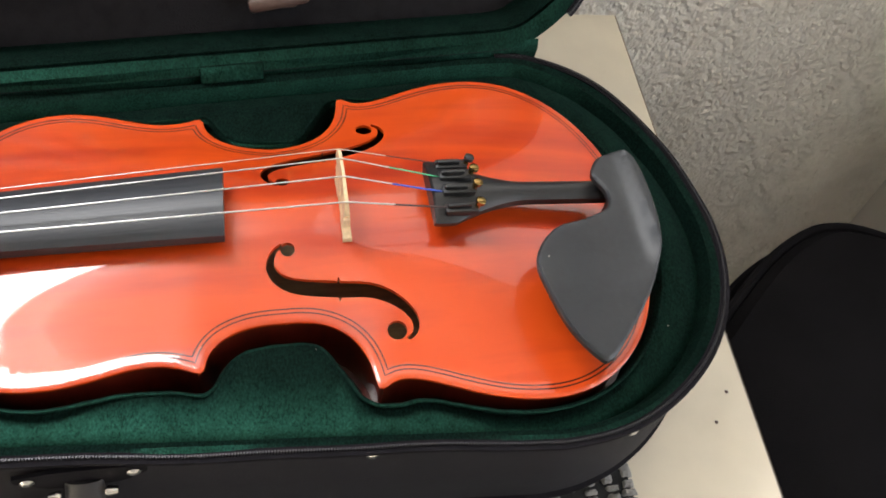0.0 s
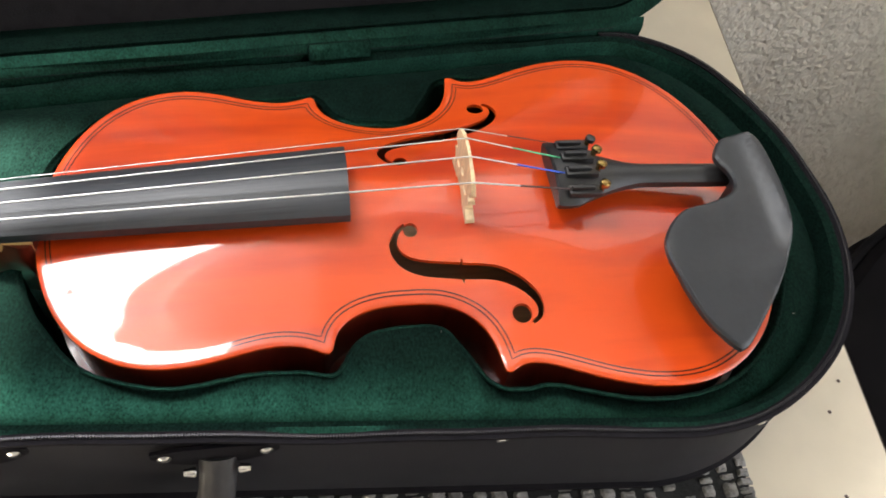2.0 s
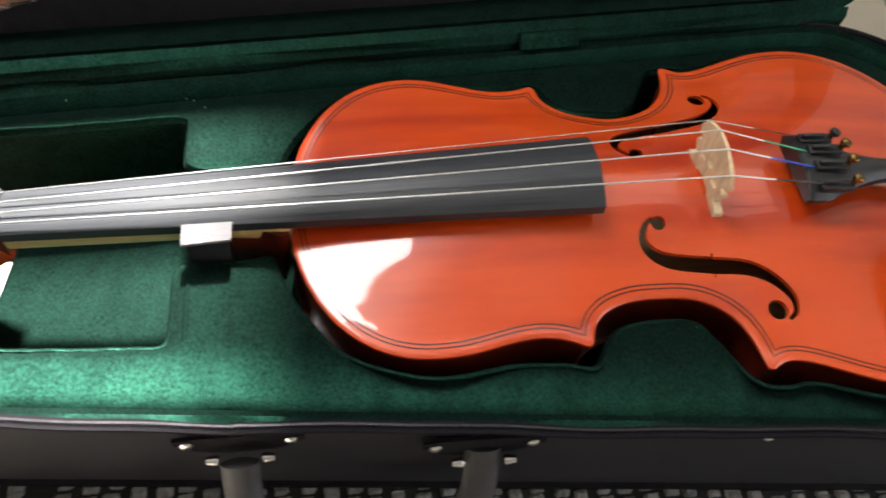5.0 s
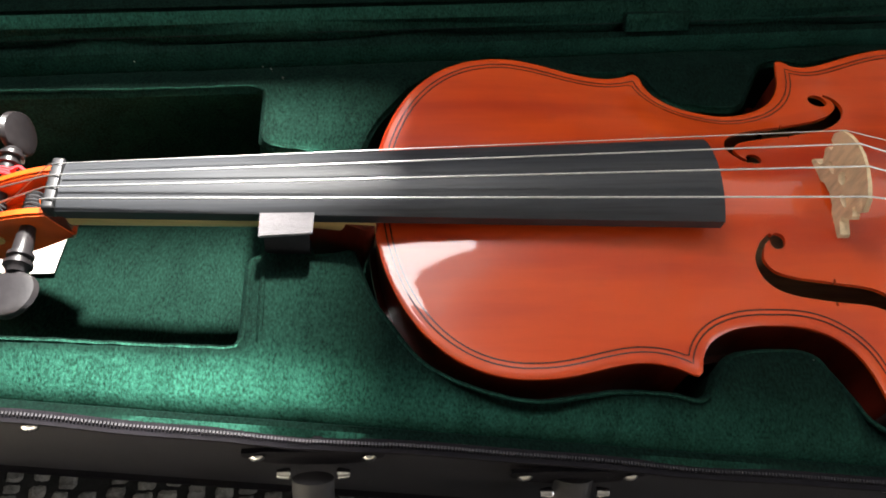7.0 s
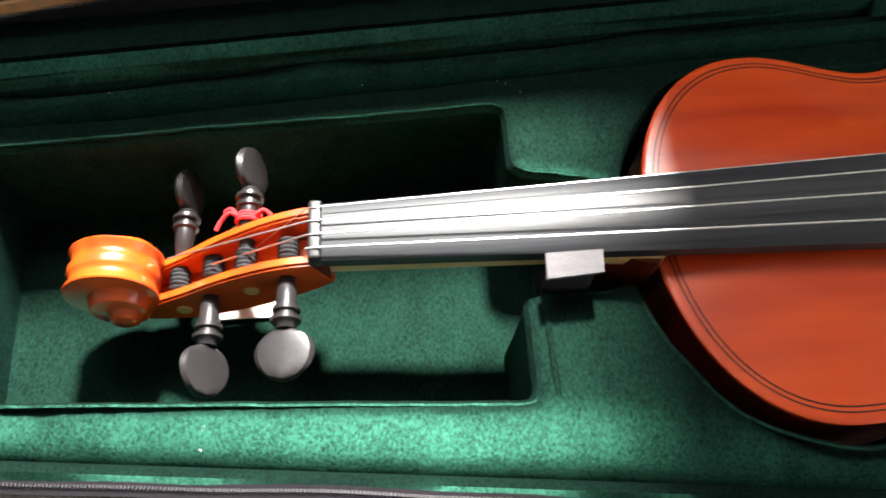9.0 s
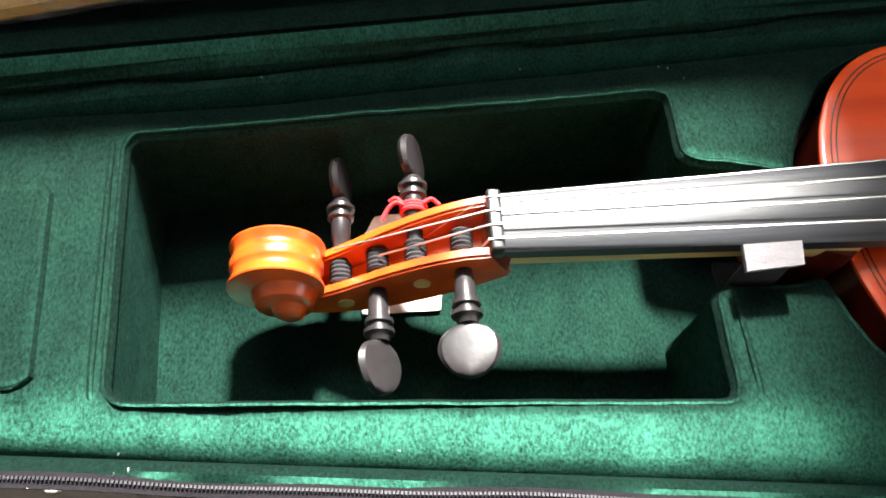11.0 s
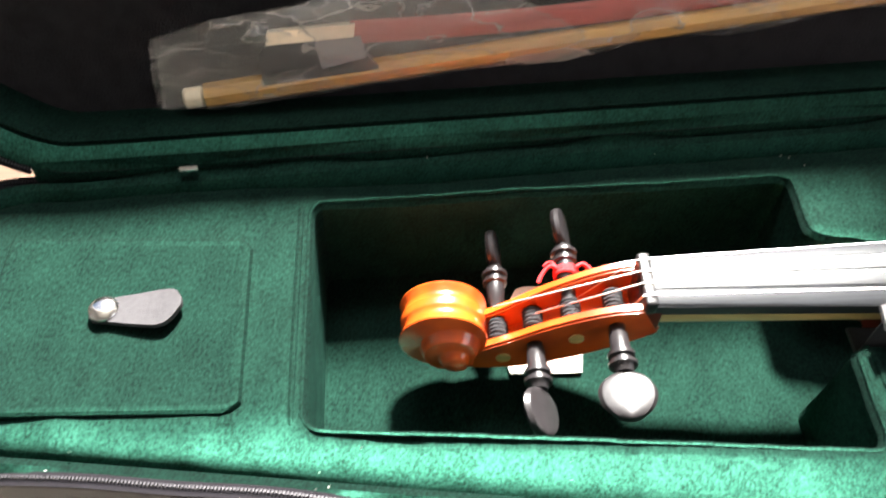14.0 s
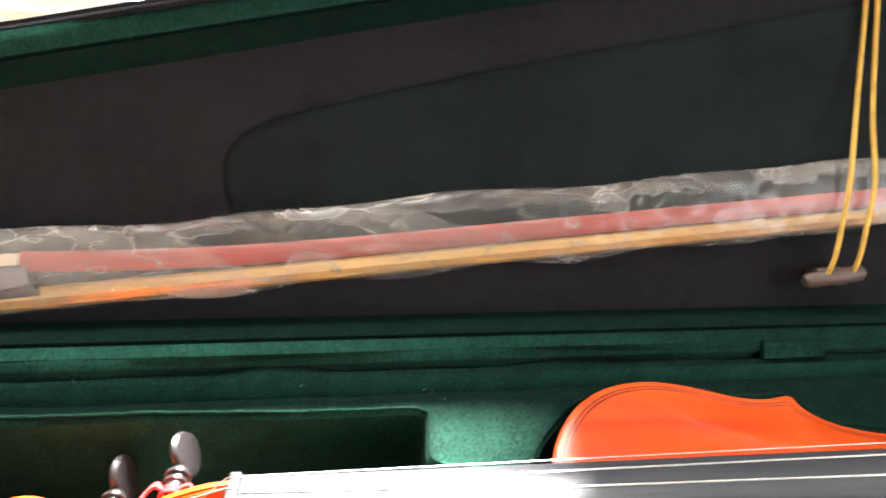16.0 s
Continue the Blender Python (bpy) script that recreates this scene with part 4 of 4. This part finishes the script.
def fingerboard():
    vs, fs, k = [], [], 15
    xs = np.linspace(-0.124, 0.141, 24)
    for x in xs:
        w, e, c = fb_station(x)
        for j in range(k):
            q = -1 + 2 * j / (k - 1)
            vs.append((x, q * w, e + c * (1 - q * q) - 0.0004 * abs(q) ** 12))
        vs += [(x, w * 0.985, e - 0.0055), (x, -w * 0.985, e - 0.0055)]
    n = k + 2
    for i in range(len(xs) - 1):
        for j in range(n):
            fs.append((i * n + j, i * n + (j + 1) % n, (i + 1) * n + (j + 1) % n, (i + 1) * n + j))
    fs += [tuple(range(n)), tuple(range((len(xs) - 1) * n, len(xs) * n))]
    part("fingerboard", raw(vs, fs), "board", violin, "long matt black fingerboard")
    # neck below the board
    vs, fs, k = [], [], 12
    xs = np.linspace(-0.126, 0.002, 20)
    for x in xs:
        w, e, c = fb_station(x)
        heel = max(0, (x + 0.030) / 0.030)
        depth = 0.0125 + 0.020 * heel ** 2
        for j in range(k + 1):
            a = math.pi * j / k
            vs.append((x, 0.985 * w * math.cos(a), e - 0.0056 - depth * max(0.0, math.sin(a)) ** 0.8))
    n = k + 1
    for i in range(len(xs) - 1):
        for j in range(n):
            fs.append((i * n + j, i * n + (j + 1) % n, (i + 1) * n + (j + 1) % n, (i + 1) * n + j))
    fs += [tuple(range(n)), tuple(range((len(xs) - 1) * n, len(xs) * n))]
    part("neck", raw(vs, fs), "neck", violin, "pale unvarnished maple neck")
    vs = []
    hl = resample(smooth_line([(-0.026, -0.0135), (-0.012, -0.0150), (0.002, -0.0165), (0.002, 0.0165), (-0.012, 0.0150), (-0.026, 0.0135)], 3), 0.003)
    part("heel", rings_mesh([(hl, 0.0945), (hl, 0.085), (move_loop(hl, 0.003), 0.066), (move_loop(hl, 0.005), 0.052)], True, True), "rib", violin, "red neck heel in the same darkened varnish")
    part("nut", box(-0.1285, -0.1235, -0.0125, 0.0125, 0.088, 0.0952, 0.0012, 3), "ebony", violin, "small black nut")


fingerboard()
NUT_Y = (-0.0085, -0.0028, 0.0030, 0.0087)
BR_Y = (-0.0170, -0.0058, 0.0056, 0.0168)
BX = 0.1975


def bridge_top(y):
    return 0.1330 - (y / 0.0175) ** 2 * 0.0062


def bridge():
    half = [(0.0195, 0.0), (0.0205, 0.0025), (0.0200, 0.0040), (0.0150, 0.0062), (0.0140, 0.0085), (0.0165, 0.0105), (0.0185, 0.0130), (0.0180, 0.0150), (0.0150, 0.0160), (0.0155, 0.0180), (0.0190, 0.0185), (0.0200, 0.0210), (0.0190, 0.0235)]
    under = [(0.0090, 0.0), (0.0085, 0.0030), (0.0060, 0.0050), (0.0, 0.0060)]
    crown = [(q, bridge_top(q) - 0.1005) for q in (0.0175, 0.012, 0.006, 0.0)]
    right = half + crown
    lp = right + [(-x, y) for x, y in right[-2::-1]] + [(-x, y) for x, y in under[:-1]] + [under[-1]] + under[:-1][::-1]
    lp = np.array(lp)
    circ = lambda cx, cy, rx, ry: np.array([(cx + rx * math.cos(t), cy + ry * math.sin(t)) for t in np.linspace(0, 2 * math.pi, 14, endpoint=False)])
    holes = [circ(0, 0.0165, 0.0030, 0.0026), circ(0.0085, 0.0125, 0.0034, 0.0016), circ(-0.0085, 0.0125, 0.0034, 0.0016)]
    v, f = sheet(lp, holes, 0.004)
    n = len(v)
    th = lambda h: 0.0023 - 0.0015 * h / 0.03
    vs = [(th(h), y, h) for y, h in v] + [(-th(h), y, h) for y, h in v]
    fs = [tuple(t) for t in f] + [tuple(n + i for i in t[::-1]) for t in f]
    cnt = {}
    for t in f:
        for a, b in ((t[0], t[1]), (t[1], t[2]), (t[2], t[0])):
            k = (min(a, b), max(a, b))
            cnt[k] = cnt.get(k, 0) + 1
    fs += [(a, b, n + b, n + a) for (a, b), k in cnt.items() if k == 1]
    part("bridge", raw(vs, fs), "maple", violin, "pale carved maple bridge", smooth=False, m=pose(BX, 0.0, 0.1005, 0, -3, 0))


bridge()


def tail_station(x):
    t = (x - 0.240) / 0.096
    w = 0.0205 if t < 0.10 else 0.0062 + 0.0143 * max(0, 1 - (t - 0.10) / 0.42) ** 1.7
    return w, 0.1125 - 0.0035 * t, 0.0050 * w / 0.0205 + 0.0015


def tailpiece():
    vs, fs, k = [], [], 13
    xs = [0.2395, 0.2405] + list(np.linspace(0.243, 0.334, 26)) + [0.3355]
    for i, x in enumerate(xs):
        w, e, c = tail_station(x)
        if i in (0, len(xs) - 1):
            w, c = w * 0.96, c * 0.8
        for j in range(k):
            q = -1 + 2 * j / (k - 1)
            vs.append((x, q * w, e + c * (1 - q * q)))
        vs += [(x, w * 0.9, e - 0.0045), (x, -w * 0.9, e - 0.0045)]
    n = k + 2
    for i in range(len(xs) - 1):
        for j in range(n):
            fs.append((i * n + j, i * n + (j + 1) % n, (i + 1) * n + (j + 1) % n, (i + 1) * n + j))
    fs += [tuple(range(n)), tuple(range((len(xs) - 1) * n, len(xs) * n))]
    tp = part("tailpiece", raw(vs, fs), "ebony", violin, "black tailpiece with four fine tuners")
    for i, y in enumerate((-0.0145, -0.0048, 0.0049, 0.0146)):
        z = tail_station(0.25)[1] + tail_station(0.25)[2] * (1 - (y / 0.0205) ** 2)
        ft = part("fine_tuner", box(0.2445, 0.2610, y - 0.0030, y + 0.0030, z - 0.0015, z + 0.0022, 0.0008), "ebony", tp, "black fine tuner with brass screw")
        part("tuner_lever", box(0.2455, 0.2570, y - 0.0011, y + 0.0011, z + 0.0018, z + 0.0042, 0.0005), "ebony", ft)
        part("tuner_post", lathe([(0, 0.0014), (0.0042, 0.0014)], 10), "brass", ft, m=pose(0.2605, y, z + 0.0005))
        part("tuner_head", lathe([(0, 0.0016), (0.0006, 0.0025), (0.0024, 0.0025), (0.0029, 0.0018)], 14), "brass" if i < 3 else "ebony", ft, m=pose(0.2612, y, z + 0.0040, 0, 12, 0))
    part("tail_gut", tube(smooth_line([(0.332, -0.003, 0.107), (0.346, -0.003, 0.1045), (0.358, -0.003, 0.098), (0.363, -0.002, 0.080)], 4), 0.0011, 6), "ebony", violin)
    part("saddle", box(0.349, 0.357, -0.017, 0.017, 0.088, 0.0965, 0.001), "ebony", violin)


tailpiece()


def chinrest():
    lp = resample(smooth_line([(0.3000, -0.1010), (0.2885, -0.0840), (0.2815, -0.0580), (0.2845, -0.0430), (0.2970, -0.0300), (0.3130, -0.0255), (0.3260, -0.0200), (0.3285, -0.0100), (0.3240, 0.0015), (0.3300, 0.0125), (0.3400, 0.0150),
                               (0.3475, 0.0075), (0.3485, -0.0180), (0.3445, -0.0460), (0.3330, -0.0700), (0.3115, -0.0955), (0.3045, -0.1015)], 4, True), 0.0025)
    if inside(move_loop(lp, 0.002), lp).mean() < 0.5:
        lp = lp[::-1]
    def zt(v):
        d = distance(v, lp)
        bowl = 0.0055 * np.exp(-(((v[:, 0] - 0.313) / 0.026) ** 2 + ((v[:, 1] + 0.060) / 0.034) ** 2))
        ridge = 0.0055 * np.clip((v[:, 0] - 0.3335) / 0.010, 0, 1) ** 2 * np.clip((v[:, 1] + 0.075) / 0.03, 0, 1)
        t = np.clip(1 - d / 0.0022, 0, 1)
        return 0.1205 - bowl + ridge - 0.0014 * (1 - np.sqrt(1 - t ** 2)) - 0.006 * np.clip((-0.065 - v[:, 1]) / 0.035, 0, 1)
    def zb(v):
        d = distance(v, lp)
        return zt(v) - 0.0025 - 0.0045 * np.clip(d / 0.006, 0, 1)
    cr = part("chinrest", solid_sheet(lp, zt, zb, 0.004, (0.0010, 0.0024, 0.0042)), "chin", violin, "matt black contoured chin rest")
    for y in (-0.012, -0.040):
        part("clamp_foot", box(0.333, 0.344, y - 0.006, y + 0.006, plate_z(0.338, y) + 0.0002, 0.115, 0.001), "chin", cr)
        part("clamp_barrel", lathe([(0, 0.0018), (0.004, 0.0024), (0.022, 0.0024), (0.026, 0.0018)], 12), "chrome", cr, m=pose(0.3500, y, 0.058))


chinrest()

# strings
SILK = (("silk_dark", 0.0006), ("silk_blue", 0.0006), ("silk_green", 0.0005), ("silk_dark", 0.00035))
for i in range(4):
    a, b = NUT_Y[i], BR_Y[i]
    zb = bridge_top(b) + 0.0004
    ty = (-0.0145, -0.0048, 0.0049, 0.0146)[i]
    w = (0.00042, 0.00040, 0.00036, 0.00024)[i]
    end = Vector((0.2470, ty, tail_station(0.25)[1] + 0.0052))
    top_pt = Vector((BX - 0.0015, b, zb))
    near_tp = top_pt.lerp(end, 0.45)
    peg_x = (-0.134, -0.167, -0.184, -0.152)[i]
    st = part("string", tube([(peg_x, a * 0.5, 0.072), (-0.1290, a, 0.0950), (-0.1255, a, 0.0958), tuple(top_pt), tuple(near_tp)], w, 6), "steel", violin, "thin steel string")
    part("silk_winding", tube([tuple(near_tp), tuple(end)], w * 1.15, 6), SILK[i][0], st, "coloured silk winding")


# pegbox, scroll and pegs
def pegbox():
    tl = smooth_line([(-0.1275, 0.0905), (-0.138, 0.0890), (-0.150, 0.0850), (-0.165, 0.0775), (-0.178, 0.0690), (-0.190, 0.0625), (-0.196, 0.0620)], 4)
    bl = smooth_line([(-0.1190, 0.0760), (-0.128, 0.0690), (-0.140, 0.0615), (-0.155, 0.0545), (-0.172, 0.0490), (-0.190, 0.0475), (-0.200, 0.0500)], 4)
    n = min(len(tl), len(bl))
    hw = lambda x: np.interp(x, [-0.196, -0.17, -0.1275], [0.0092, 0.0106, 0.0128])
    off = lambda x: np.interp(x, [-0.20, -0.13], [-0.0042, 0.0])
    def prism(y0, y1, top, bot):
        vs, fs = [], []
        for (xa, za), (xb, zb) in zip(top, bot):
            for x, z, f in ((xa, za, y1), (xa, za, y0), (xb, zb, y0), (xb, zb, y1)):
                vs.append((x, f(x) + off(x), z))
        for i in range(len(top) - 1):
            for j in range(4):
                fs.append((4 * i + j, 4 * i + (j + 1) % 4, 4 * i + 4 + (j + 1) % 4, 4 * i + 4 + j))
        k = 4 * (len(top) - 1)
        fs += [(0, 1, 2, 3), (k, k + 1, k + 2, k + 3)]
        b = raw(vs, fs)
        bmesh.ops.recalc_face_normals(b, faces=b.faces)
        bmesh.ops.bevel(b, geom=[e for e in b.edges if e.calc_face_angle(0) > 0.9], offset=0.0010, segments=2, affect="EDGES")
        return b
    pb = part("pegbox", prism(lambda x: -hw(x) + 0.004, lambda x: hw(x) - 0.004, [(x, z - 0.0165 + 0.004 * i / n) for i, (x, z) in enumerate(tl[:n])], bl[:n]), "scroll", violin, "orange varnished pegbox")
    part("cheek", prism(lambda x: hw(x) - 0.0043, lambda x: hw(x), tl[:n], bl[:n]), "scroll", pb)
    part("cheek", prism(lambda x: -hw(x), lambda x: -hw(x) + 0.0043, tl[:n], bl[:n]), "scroll", pb)
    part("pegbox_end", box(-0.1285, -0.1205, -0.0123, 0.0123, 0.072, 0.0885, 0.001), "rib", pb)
    rot = Matrix.Translation((-0.2040, -0.0040, 0.0680)) @ pose(0, 0, 0, 90, 0, 0)
    prof = []
    for y, r in ((0.0, 0.0172), (0.0012, 0.0175), (0.0022, 0.0171), (0.0034, 0.0164), (0.0052, 0.0166), (0.0070, 0.0176), (0.0080, 0.0180), (0.0086, 0.0178), (0.0090, 0.0170), (0.0092, 0.0128), (0.0096, 0.0122), (0.0128, 0.0112), (0.0138, 0.0104), (0.0141, 0.0070), (0.0147, 0.0062), (0.0166, 0.0055), (0.0176, 0.0040), (0.0179, 0.001)):
        prof.append((y, r))
    prof = [(-y, r) for y, r in prof[::-1]] + prof[1:]
    wob = lambda t, z: 1.0 + 0.10 * (((t + 0.6) % (2 * math.pi)) / (2 * math.pi) - 0.5) * (1 if abs(z) < 0.0121 else 1.6)
    turns = lathe(prof, 56, wob)
    for v in turns.verts:                       # each turn of the spiral sits off the centre of the last
        k = (1 if abs(v.co.z) > 0.0091 else 0) + (0.7 if abs(v.co.z) > 0.0140 else 0)
        v.co.x += 0.0026 * k
        v.co.y -= 0.0024 * k
    part("scroll", turns, "scroll", violin, "carved orange scroll with raised eyes", m=rot)
    # peg holes' bushing ends in the cheeks
    for x, z in ((-0.1515, 0.0715), (-0.1795, 0.0570)):
        part("peg_end", lathe([(0, 0.0031), (0.0006, 0.0031), (0.0009, 0.0022)], 14), "neck", pb, "pale worn peg end", m=pose(x, off(x) - hw(x) - 0.0001, z, 90, 0, 0))


pegbox()


def peg(x, z, side, twist):
    b = lathe([(0, 0.0028), (0.018, 0.0032), (0.0185, 0.0036), (0.027, 0.0040), (0.0275, 0.0052), (0.0290, 0.0052), (0.0295, 0.0040), (0.0310, 0.0040), (0.0315, 0.0056), (0.0330, 0.0056), (0.0340, 0.0042), (0.036, 0.0036)], 18)
    at = pose(x, side * 0.0045 - 0.002, z, 90 * side, 0, 0)
    o = part("peg", b, "peg", violin, "satin black tuning peg", m=at)
    # thumb piece: a flattened heart-shaped disc with hollowed faces
    vs, fs, m1, m2 = [], [], 26, 12
    for i in range(m1 + 1):
        a = math.pi * i / m1
        for j in range(m2):
            c = 2 * math.pi * j / m2
            r = math.sin(a)
            wdt = 0.0108 * r * (1.0 + 0.10 * math.cos(a)) * math.cos(c)
            ln = -0.0098 * math.cos(a)
            th = 0.0037 * max(r, 0.0) ** 0.35 * math.sin(c) * (0.62 + 0.38 * abs(math.cos(c)) ** 1.5 + 0.25 * (1 - r))
            vs.append((wdt, th, 0.0455 + ln))
    for i in range(m1):
        for j in range(m2):
            fs.append((i * m2 + j, i * m2 + (j + 1) % m2, (i + 1) * m2 + (j + 1) % m2, (i + 1) * m2 + j))
    bm = raw(vs, fs)
    bmesh.ops.remove_doubles(bm, verts=bm.verts[:], dist=0.00005)
    part("peg_head", bm, "peg", o, m=pose(0, 0, 0, 0, 0, twist))
    turns = [(-0.0010 + 0.0009 * k, 0.0043 if k % 2 else 0.0037) for k in range(11)]
    part("string_winding", lathe(turns, 16), "black_cloth", o, "dark turns of string round the peg")


peg(-0.1370, 0.0800, 1, 8)
peg(-0.1675, 0.0665, 1, 132)
peg(-0.1535, 0.0760, -1, 66)
peg(-0.1815, 0.0605, -1, 74)

# white card on the pocket floor, red thread round a peg
card = part("paper_card", slab(resample([(-0.174, -0.007), (-0.142, -0.006), (-0.139, 0.020), (-0.150, 0.041), (-0.168, 0.040), (-0.178, 0.020)], 0.004), 0.0, 0.0006, step=0.01), "card", m=pose(0, 0, FLOOR + 0.0016))
tagged(card, "small white card lying in the velvet pocket", "card")
thread = empty("red_thread", "knotted red thread tied round a black peg", "thread")
part("coil", tube([(-0.1535 + 0.0046 * math.cos(t), 0.0140 + 0.0012 * t / 6.28, 0.0760 + 0.0046 * math.sin(t)) for t in np.linspace(0, 18.8, 60)], 0.0008, 6, up=(0, 1, 0)), "red", thread)
for pts in ([(-0.1575, 0.0160, 0.0790), (-0.1605, 0.0165, 0.0800), (-0.1635, 0.0140, 0.0785), (-0.1655, 0.0105, 0.0770)], [(-0.1500, 0.0160, 0.0800), (-0.1470, 0.0175, 0.0805), (-0.1440, 0.0150, 0.0800)], [(-0.1575, 0.0160, 0.0790), (-0.1600, 0.0190, 0.0790), (-0.1625, 0.0185, 0.0775)]):
    part("loose_end", tube(smooth_line(pts, 5), 0.0009, 6), "red", thread)


# ---------------- things round the case ----------------
def woven_mat():
    mt = empty("woven_mat", "dark grey coarsely woven table mat", "mat")
    part("backing", slab(np.array([(-0.175, -0.215), (0.3385, -0.215), (0.344, 0.10), (-0.175, 0.10)]), TOP + 0.0004, TOP + 0.002, step=0.1), "mat_dark", mt, smooth=False)
    rnd = random.Random(4)
    vs, fs = [], []
    for cx in np.arange(-0.170, 0.338, 0.0108):
        y = -0.212
        while y < -0.060:
            ln = rnd.uniform(0.0035, 0.0085)
            w = rnd.uniform(0.0034, 0.0044)
            if rnd.random() < 0.93:
                x = cx + rnd.uniform(-0.0012, 0.0012) + (y + 0.215) * 0.02
                h = rnd.uniform(0.0014, 0.0026)
                k, g = len(vs), 6
                for i in range(g):
                    for j in range(g):
                        a, b = (2 * i - g + 1) / (g - 1), (2 * j - g + 1) / (g - 1)
                        dome = math.sqrt(max(0.0, 1 - max(abs(a), abs(b)) ** 4))
                        groove = 0.0005 * math.sin(b * 7 + cx * 900)
                        vs.append((x + a * w * (1 - 0.10 * b * b) + rnd.uniform(-0.0003, 0.0003), y + (b + 1) * ln / 2 + rnd.uniform(-0.0003, 0.0003),
                                   TOP + 0.0016 + dome * (h + groove + rnd.uniform(-0.0005, 0.0005))))
                fs += [(k + g * i + j, k + g * i + j + 1, k + g * i + g + 1 + j, k + g * i + g + j) for i in range(g - 1) for j in range(g - 1)]
            y += ln + rnd.uniform(0.0001, 0.0010)
    tagged(part("weave", raw(vs, fs), "mat_grey", mt, "lumpy grey yarn weave"), kind="stuff")


woven_mat()


def shoulder_bag():
    """A flat black bag lying on a stool beside the table."""
    b = empty("black_bag", "black nylon bag with piped edges beside the table", "bag")
    lp = resample(smooth_line([(0.446, -0.024), (0.474, 0.008), (0.541, 0.064), (0.587, 0.091), (0.618, 0.099), (0.655, 0.091), (0.705, 0.055), (0.775, -0.03), (0.83, -0.14), (0.82, -0.40), (0.70, -0.47), (0.50, -0.46), (0.452, -0.38), (0.445, -0.20)], 5, True), 0.012)
    if inside(move_loop(lp, 0.004), lp).mean() < 0.5:
        lp = lp[::-1]
    t = -0.052
    part("body", rings_mesh([(move_loop(lp, 0.02), t - 0.20), (lp, t - 0.18), (move_loop(lp, -0.008), t - 0.10), (lp, t - 0.03), (move_loop(lp, 0.004), t - 0.012), (move_loop(lp, 0.016), t - 0.003)], True, False), "bag", b)
    v, f = sheet(move_loop(lp, 0.015), [], 0.03)
    part("top_panel", raw([(p[0], p[1], t - 0.003 + 0.003 * min(1, dd / 0.03) + 0.0015 * noise.noise(Vector((p[0] * 9, p[1] * 9, 2)))) for p, dd in zip(v, distance(v, lp))], [tuple(q) for q in f]), "bag", b, "slack black nylon top")
    for o, z in ((0.003, t - 0.010), (-0.006, t - 0.050), (-0.0075, t - 0.072)):
        q = move_loop(lp, o)
        part("piping", tube([(x, y, z) for x, y in q] + [(*q[0], z)], 0.0042, 8), "bag", b, "raised black piping")
    q = move_loop(lp, -0.0075)
    zip_line = [(x, y, t - 0.061) for x, y in q]
    part("bag_zip", tube(zip_line, 0.0028, 6), "tape", b, "black zip")


stool = empty("stool", "low dark stool under the bag", "stool")
part("seat", box(0.50, 0.80, -0.42, 0.03, -0.29, -0.2522, 0.006), "edge", stool)
for x in (0.53, 0.77):
    for y in (-0.39, 0.0):
        part("leg", box(x - 0.018, x + 0.018, y - 0.018, y + 0.018, ZF, -0.29, 0.002), "edge", stool)
shoulder_bag()

# wooden board lying on the table beyond the head of the case
board = part("wooden_board", slab(np.array([(-0.463, 0.129), (-0.437, 0.083), (-0.16, 0.118), (-0.16, 0.165)]), TOP, TOP + 0.012, step=0.2), "oak", smooth=False)
tagged(board, "warm orange-brown wooden board on the table", "board")
for i, (x, y) in enumerate(((0.404, -0.093), (0.418, -0.075), (0.392, -0.140))):
    tagged(part("crumb", lathe([(0, 0.0008), (0.0005, 0.0012), (0.001, 0.0005)], 7), "toggle", m=pose(x, y, TOP)), "tiny brown crumb on the cream table", "crumb", "crumbs on the table")
